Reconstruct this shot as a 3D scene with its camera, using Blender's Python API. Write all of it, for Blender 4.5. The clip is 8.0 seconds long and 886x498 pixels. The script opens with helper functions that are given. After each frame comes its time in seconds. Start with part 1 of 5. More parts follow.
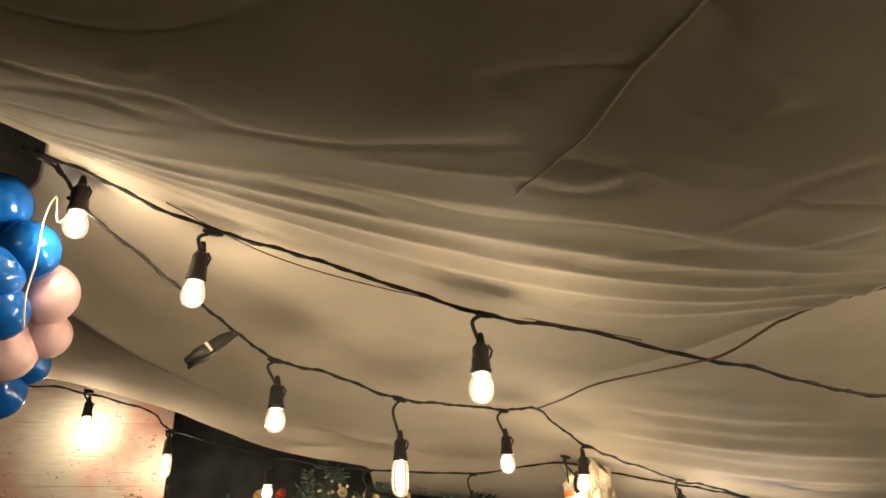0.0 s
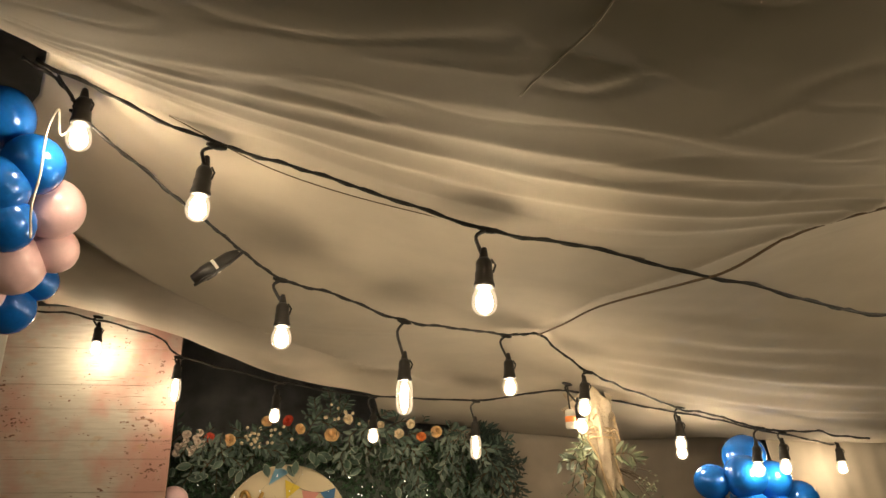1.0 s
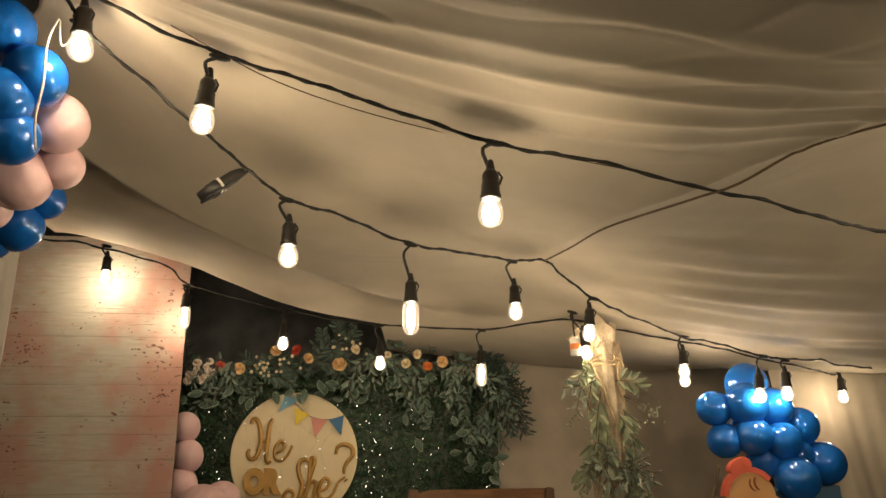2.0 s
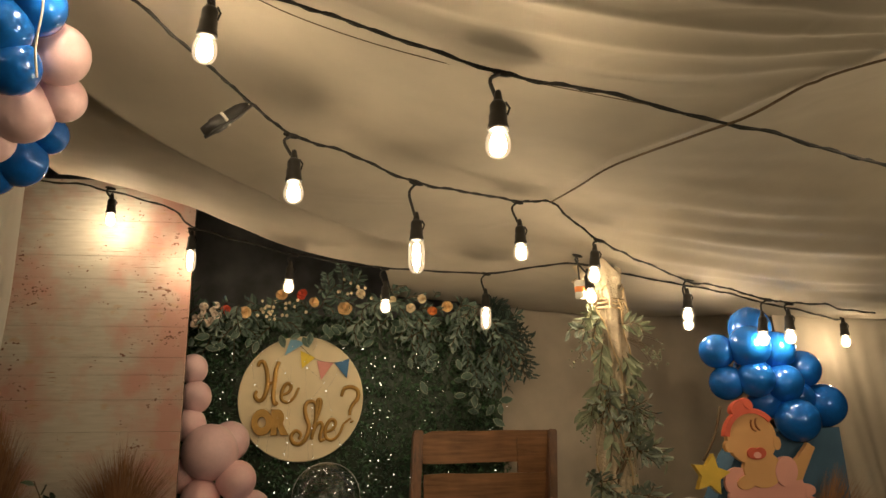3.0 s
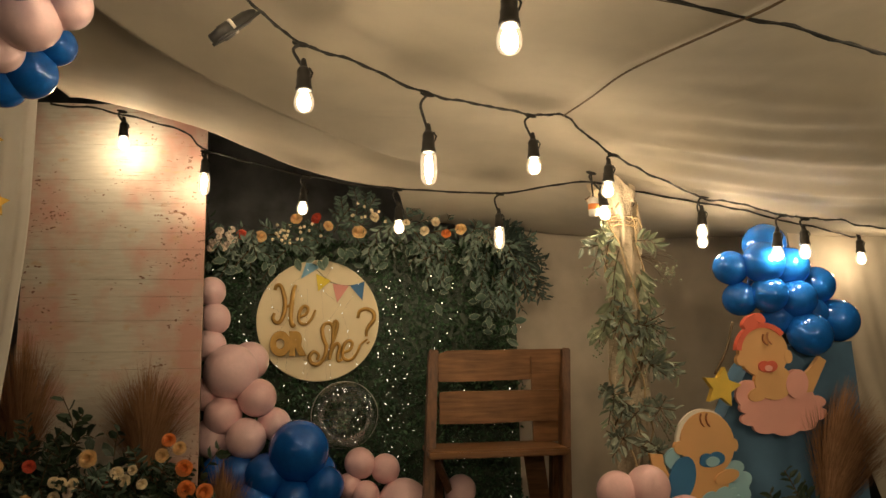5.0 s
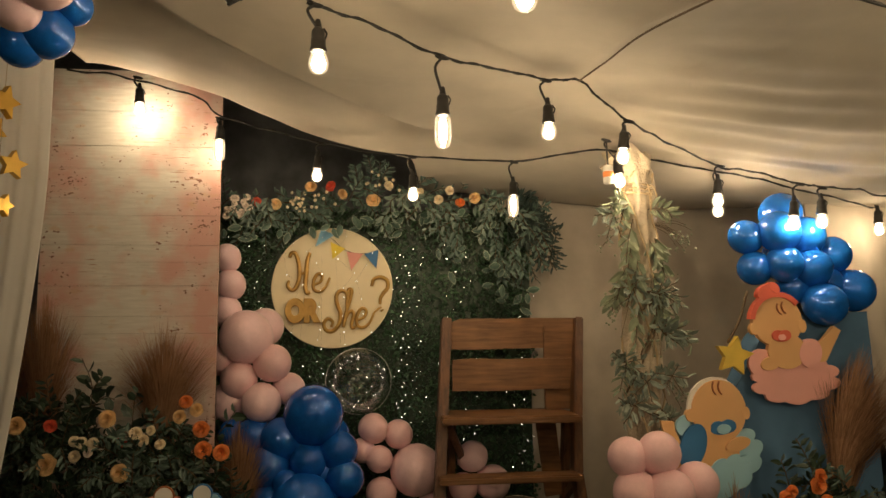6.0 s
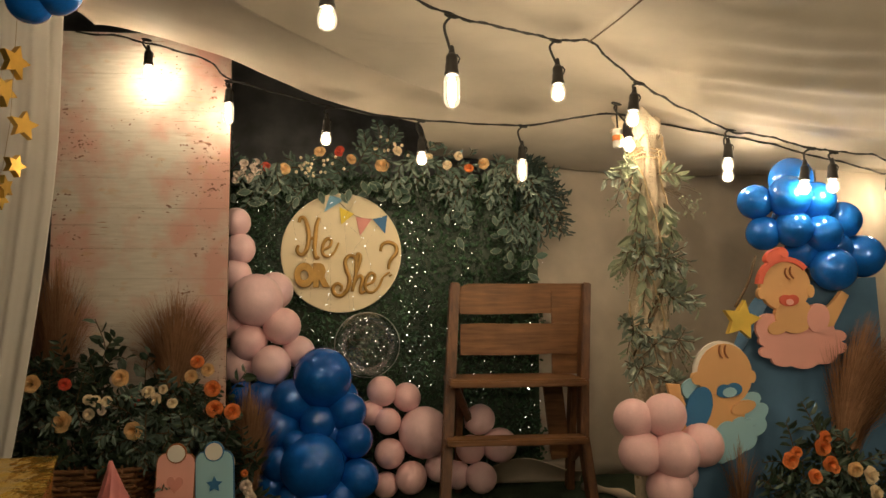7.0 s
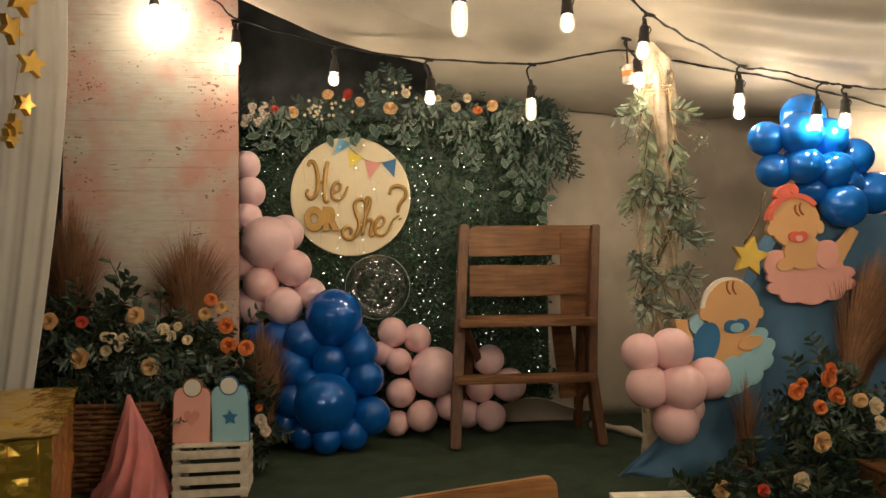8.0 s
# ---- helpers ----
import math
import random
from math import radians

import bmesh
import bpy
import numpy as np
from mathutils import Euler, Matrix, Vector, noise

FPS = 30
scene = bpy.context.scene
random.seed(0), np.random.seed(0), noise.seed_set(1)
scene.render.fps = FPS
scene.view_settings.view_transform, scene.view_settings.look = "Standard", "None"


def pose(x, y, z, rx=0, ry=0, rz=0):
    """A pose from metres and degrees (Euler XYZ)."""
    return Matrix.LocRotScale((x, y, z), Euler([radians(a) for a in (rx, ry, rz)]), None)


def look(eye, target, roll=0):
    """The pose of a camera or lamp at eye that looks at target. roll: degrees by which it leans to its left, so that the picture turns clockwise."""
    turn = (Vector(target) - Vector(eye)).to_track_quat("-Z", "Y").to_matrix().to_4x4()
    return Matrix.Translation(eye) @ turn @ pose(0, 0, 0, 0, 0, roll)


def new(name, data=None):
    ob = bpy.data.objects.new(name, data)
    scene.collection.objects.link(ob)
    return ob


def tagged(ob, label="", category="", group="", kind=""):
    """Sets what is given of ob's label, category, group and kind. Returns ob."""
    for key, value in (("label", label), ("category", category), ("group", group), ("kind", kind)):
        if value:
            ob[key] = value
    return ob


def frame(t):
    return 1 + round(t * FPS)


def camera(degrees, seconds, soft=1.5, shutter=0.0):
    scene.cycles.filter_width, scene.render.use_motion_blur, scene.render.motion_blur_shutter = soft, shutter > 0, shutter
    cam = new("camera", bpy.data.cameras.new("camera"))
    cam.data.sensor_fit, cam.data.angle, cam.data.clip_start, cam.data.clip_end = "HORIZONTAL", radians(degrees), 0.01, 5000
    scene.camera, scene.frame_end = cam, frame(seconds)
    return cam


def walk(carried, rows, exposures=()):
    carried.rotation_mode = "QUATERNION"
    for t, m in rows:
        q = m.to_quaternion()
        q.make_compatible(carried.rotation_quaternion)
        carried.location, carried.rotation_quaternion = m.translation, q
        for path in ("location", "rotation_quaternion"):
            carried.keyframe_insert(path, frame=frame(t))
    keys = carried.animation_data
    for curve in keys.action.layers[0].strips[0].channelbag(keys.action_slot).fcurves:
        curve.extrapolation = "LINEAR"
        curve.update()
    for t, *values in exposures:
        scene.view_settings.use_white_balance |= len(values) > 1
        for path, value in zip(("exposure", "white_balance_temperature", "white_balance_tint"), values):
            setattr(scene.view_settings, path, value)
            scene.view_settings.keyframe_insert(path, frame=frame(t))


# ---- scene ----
cam = camera(62.1, 8.0)
PATH = [
    (0, (0.144, -4.164, 1.299), (0.465, -2.391, 2.167), -1.7),
    (0.5, (0.149, -4.154, 1.272), (0.46, -2.351, 2.078), -1.5),
    (1, (0.15, -4.14, 1.242), (0.463, -2.304, 1.97), -1.1),
    (1.5, (0.151, -4.125, 1.215), (0.463, -2.262, 1.872), -0.8),
    (1.7, (0.154, -4.121, 1.199), (0.462, -2.248, 1.828), -0.8),
    (3, (0.15, -4.095, 1.138), (0.445, -2.172, 1.602), -0.6),
    (3.5, (0.15, -4.09, 1.119), (0.447, -2.158, 1.54), -0.7),
    (4, (0.152, -4.089, 1.1), (0.438, -2.144, 1.469), -1.1),
    (4.5, (0.154, -4.085, 1.083), (0.428, -2.131, 1.412), -1.2),
    (6, (0.156, -4.088, 1.029), (0.377, -2.113, 1.257), -0.5),
    (6.5, (0.156, -4.091, 1.015), (0.361, -2.111, 1.208), -0.4),
    (7, (0.156, -4.094, 0.989), (0.354, -2.11, 1.143), -0.2),
    (7.5, (0.159, -4.095, 0.952), (0.353, -2.107, 1.057), -0.7),
    (8, (0.158, -4.105, 0.904), (0.329, -2.113, 0.945), -0.5),
]
walk(cam, [(t, look(eye, target, roll)) for t, eye, target, roll in PATH], exposures=[(0.0, 0.14, 6750, 10), (1.5, -0.06, 6850, 10), (3.5, -0.12, 7200, 10), (4.5, 0.0, 7250, 10), (6.5, 0.27, 7050, 10), (8.0, 0.64, 6300, 10)])

# ---- world and light ----
world = bpy.data.worlds.new("night")
scene.world = world
world.use_nodes = True
world.node_tree.nodes["Background"].inputs[0].default_value = (0.010, 0.012, 0.018, 1)
world.node_tree.nodes["Background"].inputs[1].default_value = 0.6
BULB_POWER = 140.0


# ---- materials ----
def mat(name, color, rough=0.6, metal=0.0, scale=20.0, var=0.15, bump=0.0, bump_scale=120.0, tint=None, spec=0.5, coat=0.0,
        sheen=0.0, island=0.0, trans=0.0):
    """Principled surface: two scales of colour noise, fine bump, and a random shift per loose piece."""
    m = bpy.data.materials.new(name)
    m.use_nodes = True
    nt = m.node_tree
    b = nt.nodes["Principled BSDF"]
    b.inputs["Roughness"].default_value = rough
    b.inputs["Metallic"].default_value = metal
    b.inputs["Specular IOR Level"].default_value = spec
    b.inputs["Coat Weight"].default_value = coat
    b.inputs["Sheen Weight"].default_value = sheen
    b.inputs["Transmission Weight"].default_value = trans
    tc = nt.nodes.new("ShaderNodeTexCoord")
    n1 = nt.nodes.new("ShaderNodeTexNoise")
    n1.inputs["Scale"].default_value, n1.inputs["Detail"].default_value = scale, 5
    n2 = nt.nodes.new("ShaderNodeTexNoise")
    n2.inputs["Scale"].default_value, n2.inputs["Detail"].default_value = scale * 0.13, 2
    for n in (n1, n2):
        nt.links.new(tc.outputs["Object"], n.inputs["Vector"])
    add = nt.nodes.new("ShaderNodeMath")
    add.operation = "ADD"
    nt.links.new(n1.outputs[0], add.inputs[0])
    nt.links.new(n2.outputs[0], add.inputs[1])
    last = add
    if island:
        geo = nt.nodes.new("ShaderNodeNewGeometry")
        mul = nt.nodes.new("ShaderNodeMath")
        mul.operation = "MULTIPLY_ADD"
        mul.inputs[1].default_value = island
        nt.links.new(geo.outputs["Random Per Island"], mul.inputs[0])
        nt.links.new(add.outputs[0], mul.inputs[2])
        last = mul
    rng = nt.nodes.new("ShaderNodeMapRange")
    rng.inputs["From Min"].default_value, rng.inputs["From Max"].default_value = 0.7, 1.3 + island
    nt.links.new(last.outputs[0], rng.inputs[0])
    mix = nt.nodes.new("ShaderNodeMix")
    mix.data_type = "RGBA"
    lo = tint if tint else tuple(c * (1 - var) for c in color)
    hi = tuple(min(1, c * (1 + var)) for c in color)
    mix.inputs[6].default_value, mix.inputs[7].default_value = (*lo, 1), (*hi, 1)
    nt.links.new(rng.outputs[0], mix.inputs[0])
    nt.links.new(mix.outputs[2], b.inputs["Base Color"])
    if bump:
        n3 = nt.nodes.new("ShaderNodeTexNoise")
        n3.inputs["Scale"].default_value, n3.inputs["Detail"].default_value = bump_scale, 4
        nt.links.new(tc.outputs["Object"], n3.inputs["Vector"])
        bp = nt.nodes.new("ShaderNodeBump")
        bp.inputs["Strength"].default_value, bp.inputs["Distance"].default_value = bump, 0.01
        nt.links.new(n3.outputs[0], bp.inputs["Height"])
        nt.links.new(bp.outputs[0], b.inputs["Normal"])
    return m


def glow(name, color, strength):
    m = bpy.data.materials.new(name)
    m.use_nodes = True
    b = m.node_tree.nodes["Principled BSDF"]
    b.inputs["Base Color"].default_value = (0.8, 0.8, 0.8, 1)
    b.inputs["Emission Color"].default_value = (*color, 1)
    b.inputs["Emission Strength"].default_value = strength
    return m


def clear(name, share, rough=0.02, color=(1, 1, 1)):
    """Thin clear shell: mostly see-through, with a glossy share."""
    m = bpy.data.materials.new(name)
    m.use_nodes = True
    nt = m.node_tree
    nt.nodes.remove(nt.nodes["Principled BSDF"])
    tr = nt.nodes.new("ShaderNodeBsdfTransparent")
    tr.inputs[0].default_value = (*color, 1)
    gl = nt.nodes.new("ShaderNodeBsdfGlossy")
    gl.inputs["Roughness"].default_value = rough
    fr = nt.nodes.new("ShaderNodeFresnel")
    fr.inputs[0].default_value = 1.45
    mu = nt.nodes.new("ShaderNodeMath")
    mu.operation = "MULTIPLY_ADD"
    mu.inputs[1].default_value, mu.inputs[2].default_value = 0.7, share
    nt.links.new(fr.outputs[0], mu.inputs[0])
    mx = nt.nodes.new("ShaderNodeMixShader")
    nt.links.new(mu.outputs[0], mx.inputs[0])
    nt.links.new(tr.outputs[0], mx.inputs[1])
    nt.links.new(gl.outputs[0], mx.inputs[2])
    nt.links.new(mx.outputs[0], nt.nodes["Material Output"].inputs[0])
    return m


def sheer_cloth(name, color, share):
    """Thin woven cloth that lets part of the light through."""
    m = mat(name, color, 0.85, scale=10, var=0.05, bump=0.08, bump_scale=400)
    nt = m.node_tree
    tl = nt.nodes.new("ShaderNodeBsdfTranslucent")
    tl.inputs[0].default_value = (*color, 1)
    mx = nt.nodes.new("ShaderNodeMixShader")
    mx.inputs[0].default_value = share
    nt.links.new(nt.nodes["Principled BSDF"].outputs[0], mx.inputs[1])
    nt.links.new(tl.outputs[0], mx.inputs[2])
    nt.links.new(mx.outputs[0], nt.nodes["Material Output"].inputs[0])
    return m


WARM = (1.0, 0.80, 0.54)
M_TARP = mat("canvas", (0.52, 0.455, 0.365), 0.75, scale=6, var=0.10, bump=0.03, bump_scale=420, sheen=0.1)
M_BACK = mat("beige_drape", (0.50, 0.43, 0.35), 0.85, scale=8, var=0.12, bump=0.1, bump_scale=300)
M_SHEER = sheer_cloth("white_sheer", (0.88, 0.86, 0.83), 0.5)
M_BURLAP = mat("burlap", (0.46, 0.38, 0.28), 0.9, scale=22, var=0.3, bump=0.6, bump_scale=90)
M_CREAM = mat("cream_drape", (0.52, 0.46, 0.38), 0.8, scale=9, var=0.08, bump=0.1, bump_scale=300)
M_DARK = mat("black_cloth", (0.060, 0.063, 0.070), 0.9, scale=5, var=0.5)
M_NET = mat("grey_shade_net", (0.20, 0.205, 0.215), 0.9, scale=7, var=0.45, bump=0.3, bump_scale=160)
M_NAVY = mat("navy_cloth", (0.02, 0.03, 0.05), 0.9, scale=5, var=0.4)
M_CARPET = mat("green_carpet", (0.035, 0.062, 0.035), 0.95, scale=60, var=0.35, bump=0.7, bump_scale=500)
M_CORD = mat("black_rubber", (0.014, 0.013, 0.012), 0.45, scale=80, var=0.3)
M_SOCKET = mat("black_plastic", (0.018, 0.017, 0.016), 0.38, scale=60, var=0.3)
M_GLASS = clear("bulb_glass", 0.06)
halo = M_GLASS.node_tree.nodes.new("ShaderNodeEmission")
halo.inputs[0].default_value, halo.inputs[1].default_value = (*WARM, 1), 0.26
both = M_GLASS.node_tree.nodes.new("ShaderNodeAddShader")
M_GLASS.node_tree.links.new(M_GLASS.node_tree.nodes["Mix Shader"].outputs[0], both.inputs[0])
M_GLASS.node_tree.links.new(halo.outputs[0], both.inputs[1])
M_GLASS.node_tree.links.new(both.outputs[0], M_GLASS.node_tree.nodes["Material Output"].inputs[0])
M_GLOW = glow("lit_filament_bulb", WARM, BULB_POWER)
M_SPOT = glow("lit_bright_bulb", WARM, BULB_POWER * 1.5)
M_LED = glow("fairy_led", (1.0, 0.95, 0.86), 11.0)
M_FRONT = glow("lit_front_bulb", WARM, BULB_POWER * 4.4)
M_NEAR = glow("lit_near_bulb", WARM, BULB_POWER * 1.7)
M_SIDE = glow("lit_side_bulb", WARM, BULB_POWER * 5.5)
M_PINK = mat("pink_latex", (0.83, 0.57, 0.60), 0.30, scale=9, var=0.05, spec=0.45, coat=0.2)
M_CORALP = mat("coral_pink_latex", (0.83, 0.53, 0.55), 0.32, scale=9, var=0.05, spec=0.45, coat=0.2)
M_BLUE = mat("metallic_blue_latex", (0.006, 0.135, 0.56), 0.17, metal=0.15, scale=9, var=0.12, coat=0.3)
M_DEEP = mat("deep_blue_latex", (0.004, 0.105, 0.45), 0.13, metal=0.2, scale=9, var=0.12, coat=0.3)
def wood_mat(name, dark, light, stretch):
    """Worn timber: long grain, knots and lighter rubbed patches."""
    m = mat(name, light, 0.5, scale=10, var=0.2)
    nt = m.node_tree
    b = nt.nodes["Principled BSDF"]
    tc = nt.nodes.new("ShaderNodeTexCoord")
    mp = nt.nodes.new("ShaderNodeMapping")
    mp.inputs["Scale"].default_value = stretch
    nt.links.new(tc.outputs["Object"], mp.inputs[0])
    n = nt.nodes.new("ShaderNodeTexNoise")
    n.inputs["Scale"].default_value, n.inputs["Detail"].default_value, n.inputs["Distortion"].default_value = 3.0, 9, 0.35
    nt.links.new(mp.outputs[0], n.inputs["Vector"])
    n2 = nt.nodes.new("ShaderNodeTexNoise")
    n2.inputs["Scale"].default_value, n2.inputs["Detail"].default_value = 7.0, 3
    nt.links.new(tc.outputs["Object"], n2.inputs["Vector"])
    add = nt.nodes.new("ShaderNodeMath")
    add.operation = "MULTIPLY_ADD"
    add.inputs[1].default_value = 0.6
    nt.links.new(n2.outputs[0], add.inputs[0])
    nt.links.new(n.outputs[0], add.inputs[2])
    r = nt.nodes.new("ShaderNodeMapRange")
    r.inputs["From Min"].default_value, r.inputs["From Max"].default_value = 0.50, 1.10
    nt.links.new(add.outputs[0], r.inputs[0])
    mx = nt.nodes.new("ShaderNodeMix")
    mx.data_type = "RGBA"
    mx.inputs[6].default_value, mx.inputs[7].default_value = (*dark, 1), (*light, 1)
    nt.links.new(r.outputs[0], mx.inputs[0])
    nt.links.new(mx.outputs[2], b.inputs["Base Color"])
    bp = nt.nodes.new("ShaderNodeBump")
    bp.inputs["Strength"].default_value, bp.inputs["Distance"].default_value = 0.4, 0.004
    nt.links.new(n.outputs[0], bp.inputs["Height"])
    nt.links.new(bp.outputs[0], b.inputs["Normal"])
    return m


M_WOOD = wood_mat("brown_wood", (0.095, 0.040, 0.016), (0.29, 0.138, 0.058), (1.6, 20.0, 20.0))
M_BENCH = wood_mat("varnished_wood", (0.22, 0.095, 0.030), (0.50, 0.255, 0.100), (1.6, 20.0, 20.0))
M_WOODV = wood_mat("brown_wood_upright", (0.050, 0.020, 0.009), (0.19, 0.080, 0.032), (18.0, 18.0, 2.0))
M_WHITEWOOD = mat("whitewashed_wood", (0.74, 0.67, 0.58), 0.7, scale=25, var=0.25, bump=0.3, bump_scale=90)
M_SIGN = mat("cream_board", (0.80, 0.68, 0.46), 0.55, scale=12, var=0.04)
M_STARFOIL = mat("gold_card", (0.80, 0.56, 0.10), 0.4, metal=0.3, scale=14, var=0.15)
M_GOLDLET = mat("tan_letter", (0.46, 0.27, 0.075), 0.34, metal=0.45, scale=18, var=0.25)
M_GOLD = mat("gold_foil", (0.90, 0.54, 0.10), 0.20, metal=0.85, scale=10, var=0.3, bump=1.0, bump_scale=14)
M_SLIDE = mat("slate_blue_cloth", (0.065, 0.150, 0.260), 0.85, scale=8, var=0.18, bump=0.1, bump_scale=300)
M_SKIN = mat("tan_print", (0.74, 0.42, 0.19), 0.5, scale=8, var=0.05)
M_SKINLINE = mat("brown_print", (0.30, 0.10, 0.03), 0.5, scale=8, var=0.05)
M_CLOUDP = mat("pink_print", (0.84, 0.42, 0.37), 0.5, scale=8, var=0.05)
M_CLOUDB = mat("sky_blue_print", (0.32, 0.57, 0.68), 0.5, scale=8, var=0.05)
M_BLUEP = mat("blue_print", (0.03, 0.16, 0.36), 0.5, scale=8, var=0.08)
M_CORAL = mat("coral_print", (0.70, 0.13, 0.08), 0.5, scale=8, var=0.08)
M_WHITEP = mat("white_print", (0.78, 0.74, 0.68), 0.5, scale=8, var=0.05)
M_YELLOW = mat("yellow_card", (0.80, 0.60, 0.06), 0.6, scale=10, var=0.06)
M_SKY = mat("light_blue_card", (0.22, 0.47, 0.66), 0.6, scale=10, var=0.06)
M_PINKC = mat("salmon_card", (0.75, 0.32, 0.27), 0.6, scale=10, var=0.06)
M_HEDGE = mat("boxwood_leaf", (0.052, 0.120, 0.058), 0.42, scale=30, var=0.5, island=0.6, tint=(0.010, 0.030, 0.017))
M_EDGED = mat("edged_leaf", (0.060, 0.105, 0.080), 0.45, scale=30, var=0.3, island=0.5, tint=(0.030, 0.060, 0.045))
M_RIM = mat("pale_leaf_edge", (0.25, 0.30, 0.23), 0.5, scale=30, var=0.2)
M_EUCA = mat("eucalyptus_leaf", (0.115, 0.17, 0.14), 0.5, scale=30, var=0.3, island=0.6, tint=(0.05, 0.085, 0.07))
M_PALE = mat("pale_sage_leaf", (0.30, 0.33, 0.22), 0.6, scale=30, var=0.3, island=0.6, tint=(0.14, 0.18, 0.12))
M_PALEGREEN = mat("grey_green_leaf", (0.20, 0.26, 0.22), 0.5, scale=30, var=0.3, island=0.6, tint=(0.09, 0.13, 0.11))
M_SILVER = mat("silver_leaf", (0.30, 0.34, 0.28), 0.55, scale=30, var=0.3, island=0.6, tint=(0.12, 0.16, 0.13))
M_LEAF = mat("dark_leaf", (0.027, 0.050, 0.028), 0.45, scale=30, var=0.4, island=0.5, tint=(0.012, 0.024, 0.016))
M_FERN = mat("dark_fern_leaf", (0.030, 0.052, 0.042), 0.5, scale=30, var=0.4, island=0.5, tint=(0.010, 0.020, 0.018))
M_STEM = mat("brown_stem", (0.10, 0.065, 0.035), 0.8, scale=40, var=0.3)
M_RAFFIA = mat("raffia", (0.46, 0.34, 0.20), 0.75, scale=30, var=0.3, island=0.4)
M_DRY = mat("dry_grass", (0.33, 0.18, 0.10), 0.85, scale=30, var=0.4, island=0.6, tint=(0.13, 0.060, 0.030))
M_WICKER = mat("brown_wicker", (0.22, 0.10, 0.04), 0.65, scale=40, var=0.35, bump=0.8, bump_scale=70)
M_PINKCLOTH = mat("pink_satin", (0.74, 0.24, 0.25), 0.45, scale=9, var=0.15, sheen=0.3)
ROSE = {
    "peach": mat("peach_petal", (0.82, 0.53, 0.27), 0.6, scale=60, var=0.3, island=0.8),
    "orange": mat("orange_petal", (0.80, 0.24, 0.07), 0.6, scale=60, var=0.35, island=0.8),
    "red": mat("red_petal", (0.66, 0.10, 0.06), 0.6, scale=60, var=0.35, island=0.8),
    "cream": mat("cream_petal", (0.80, 0.67, 0.48), 0.6, scale=60, var=0.25, island=0.8),
    "white": mat("blush_petal", (0.78, 0.66, 0.58), 0.6, scale=60, var=0.25, island=0.8),
}


# ---- builders ----
def group_of(name, at, label, category, group=""):
    e = new(name)
    e.location = at
    e.empty_display_size = 0.05
    return tagged(e, label, category, group)


def mesh_of(name, bm, material, smooth=True):
    me = bpy.data.meshes.new(name)
    bmesh.ops.recalc_face_normals(bm, faces=bm.faces)
    bm.to_mesh(me)
    bm.free()
    for m in (material if isinstance(material, (list, tuple)) else [material]):
        me.materials.append(m)
    if smooth:
        me.polygons.foreach_set("use_smooth", [True] * len(me.polygons))
    return me


def part(name, bm, material, parent=None, label="", smooth=True):
    """Links a bmesh, built in world places, as one object under parent."""
    me = bm if isinstance(bm, bpy.types.Mesh) else mesh_of(name, bm, material, smooth)
    ob = new(name, me)
    if parent:
        ob.parent = parent
        bpy.context.view_layer.update()
        ob.matrix_parent_inverse = parent.matrix_world.inverted()
    if label:
        ob["label"] = label
    return ob


def placed(name, me, m, parent, label=""):
    ob = part(name, me, None, parent, label)
    ob.matrix_basis = m
    return ob


def box(bm, x0, x1, y0, y1, z0, z1, m=None, bevel=0.0, slot=0):
    r = bmesh.ops.create_cube(bm, size=1)
    vs = r["verts"]
    bmesh.ops.transform(bm, verts=vs, matrix=Matrix.Translation(((x0 + x1) / 2, (y0 + y1) / 2, (z0 + z1) / 2)) @ Matrix.Diagonal((x1 - x0, y1 - y0, z1 - z0, 1)))
    if bevel:
        es = list({e for v in vs for e in v.link_edges})
        out = bmesh.ops.bevel(bm, geom=es, offset=bevel, segments=2, affect="EDGES")
        vs = list({v for f in out["faces"] for v in f.verts} | {v for v in vs if v.is_valid})
    if m:
        bmesh.ops.transform(bm, verts=vs, matrix=m)
    return vs


def tube(bm, pts, r, seg=6):
    """A round strand along pts; r is one radius, or one per point."""
    pts = [Vector(p) for p in pts]
    rings = []
    for i, p in enumerate(pts):
        d = (pts[min(i + 1, len(pts) - 1)] - pts[max(i - 1, 0)]).normalized()
        a = d.orthogonal().normalized() if i == 0 else (rings[-1][1] - d * rings[-1][1].dot(d)).normalized()
        b = d.cross(a)
        rad = r if isinstance(r, (int, float)) else r[i]
        rings.append(([bm.verts.new(p + rad * (a * math.cos(2 * math.pi * k / seg) + b * math.sin(2 * math.pi * k / seg))) for k in range(seg)], a))
    for (u, _), (v, _) in zip(rings, rings[1:]):
        for k in range(seg):
            bm.faces.new((u[k], u[(k + 1) % seg], v[(k + 1) % seg], v[k]))
    bm.faces.new(rings[0][0][::-1])
    bm.faces.new(rings[-1][0])


def lathe(bm, profile, seg=16, m=None):
    """A turned form from (radius, height) rows."""
    rows = []
    for r, z in profile:
        rows.append([bm.verts.new((r * math.cos(2 * math.pi * k / seg), r * math.sin(2 * math.pi * k / seg), z)) for k in range(seg)])
    for u, v in zip(rows, rows[1:]):
        for k in range(seg):
            bm.faces.new((u[k], u[(k + 1) % seg], v[(k + 1) % seg], v[k]))
    bm.faces.new(rows[0][::-1])
    bm.faces.new(rows[-1])
    if m:
        bmesh.ops.transform(bm, verts=[v for row in rows for v in row], matrix=m)


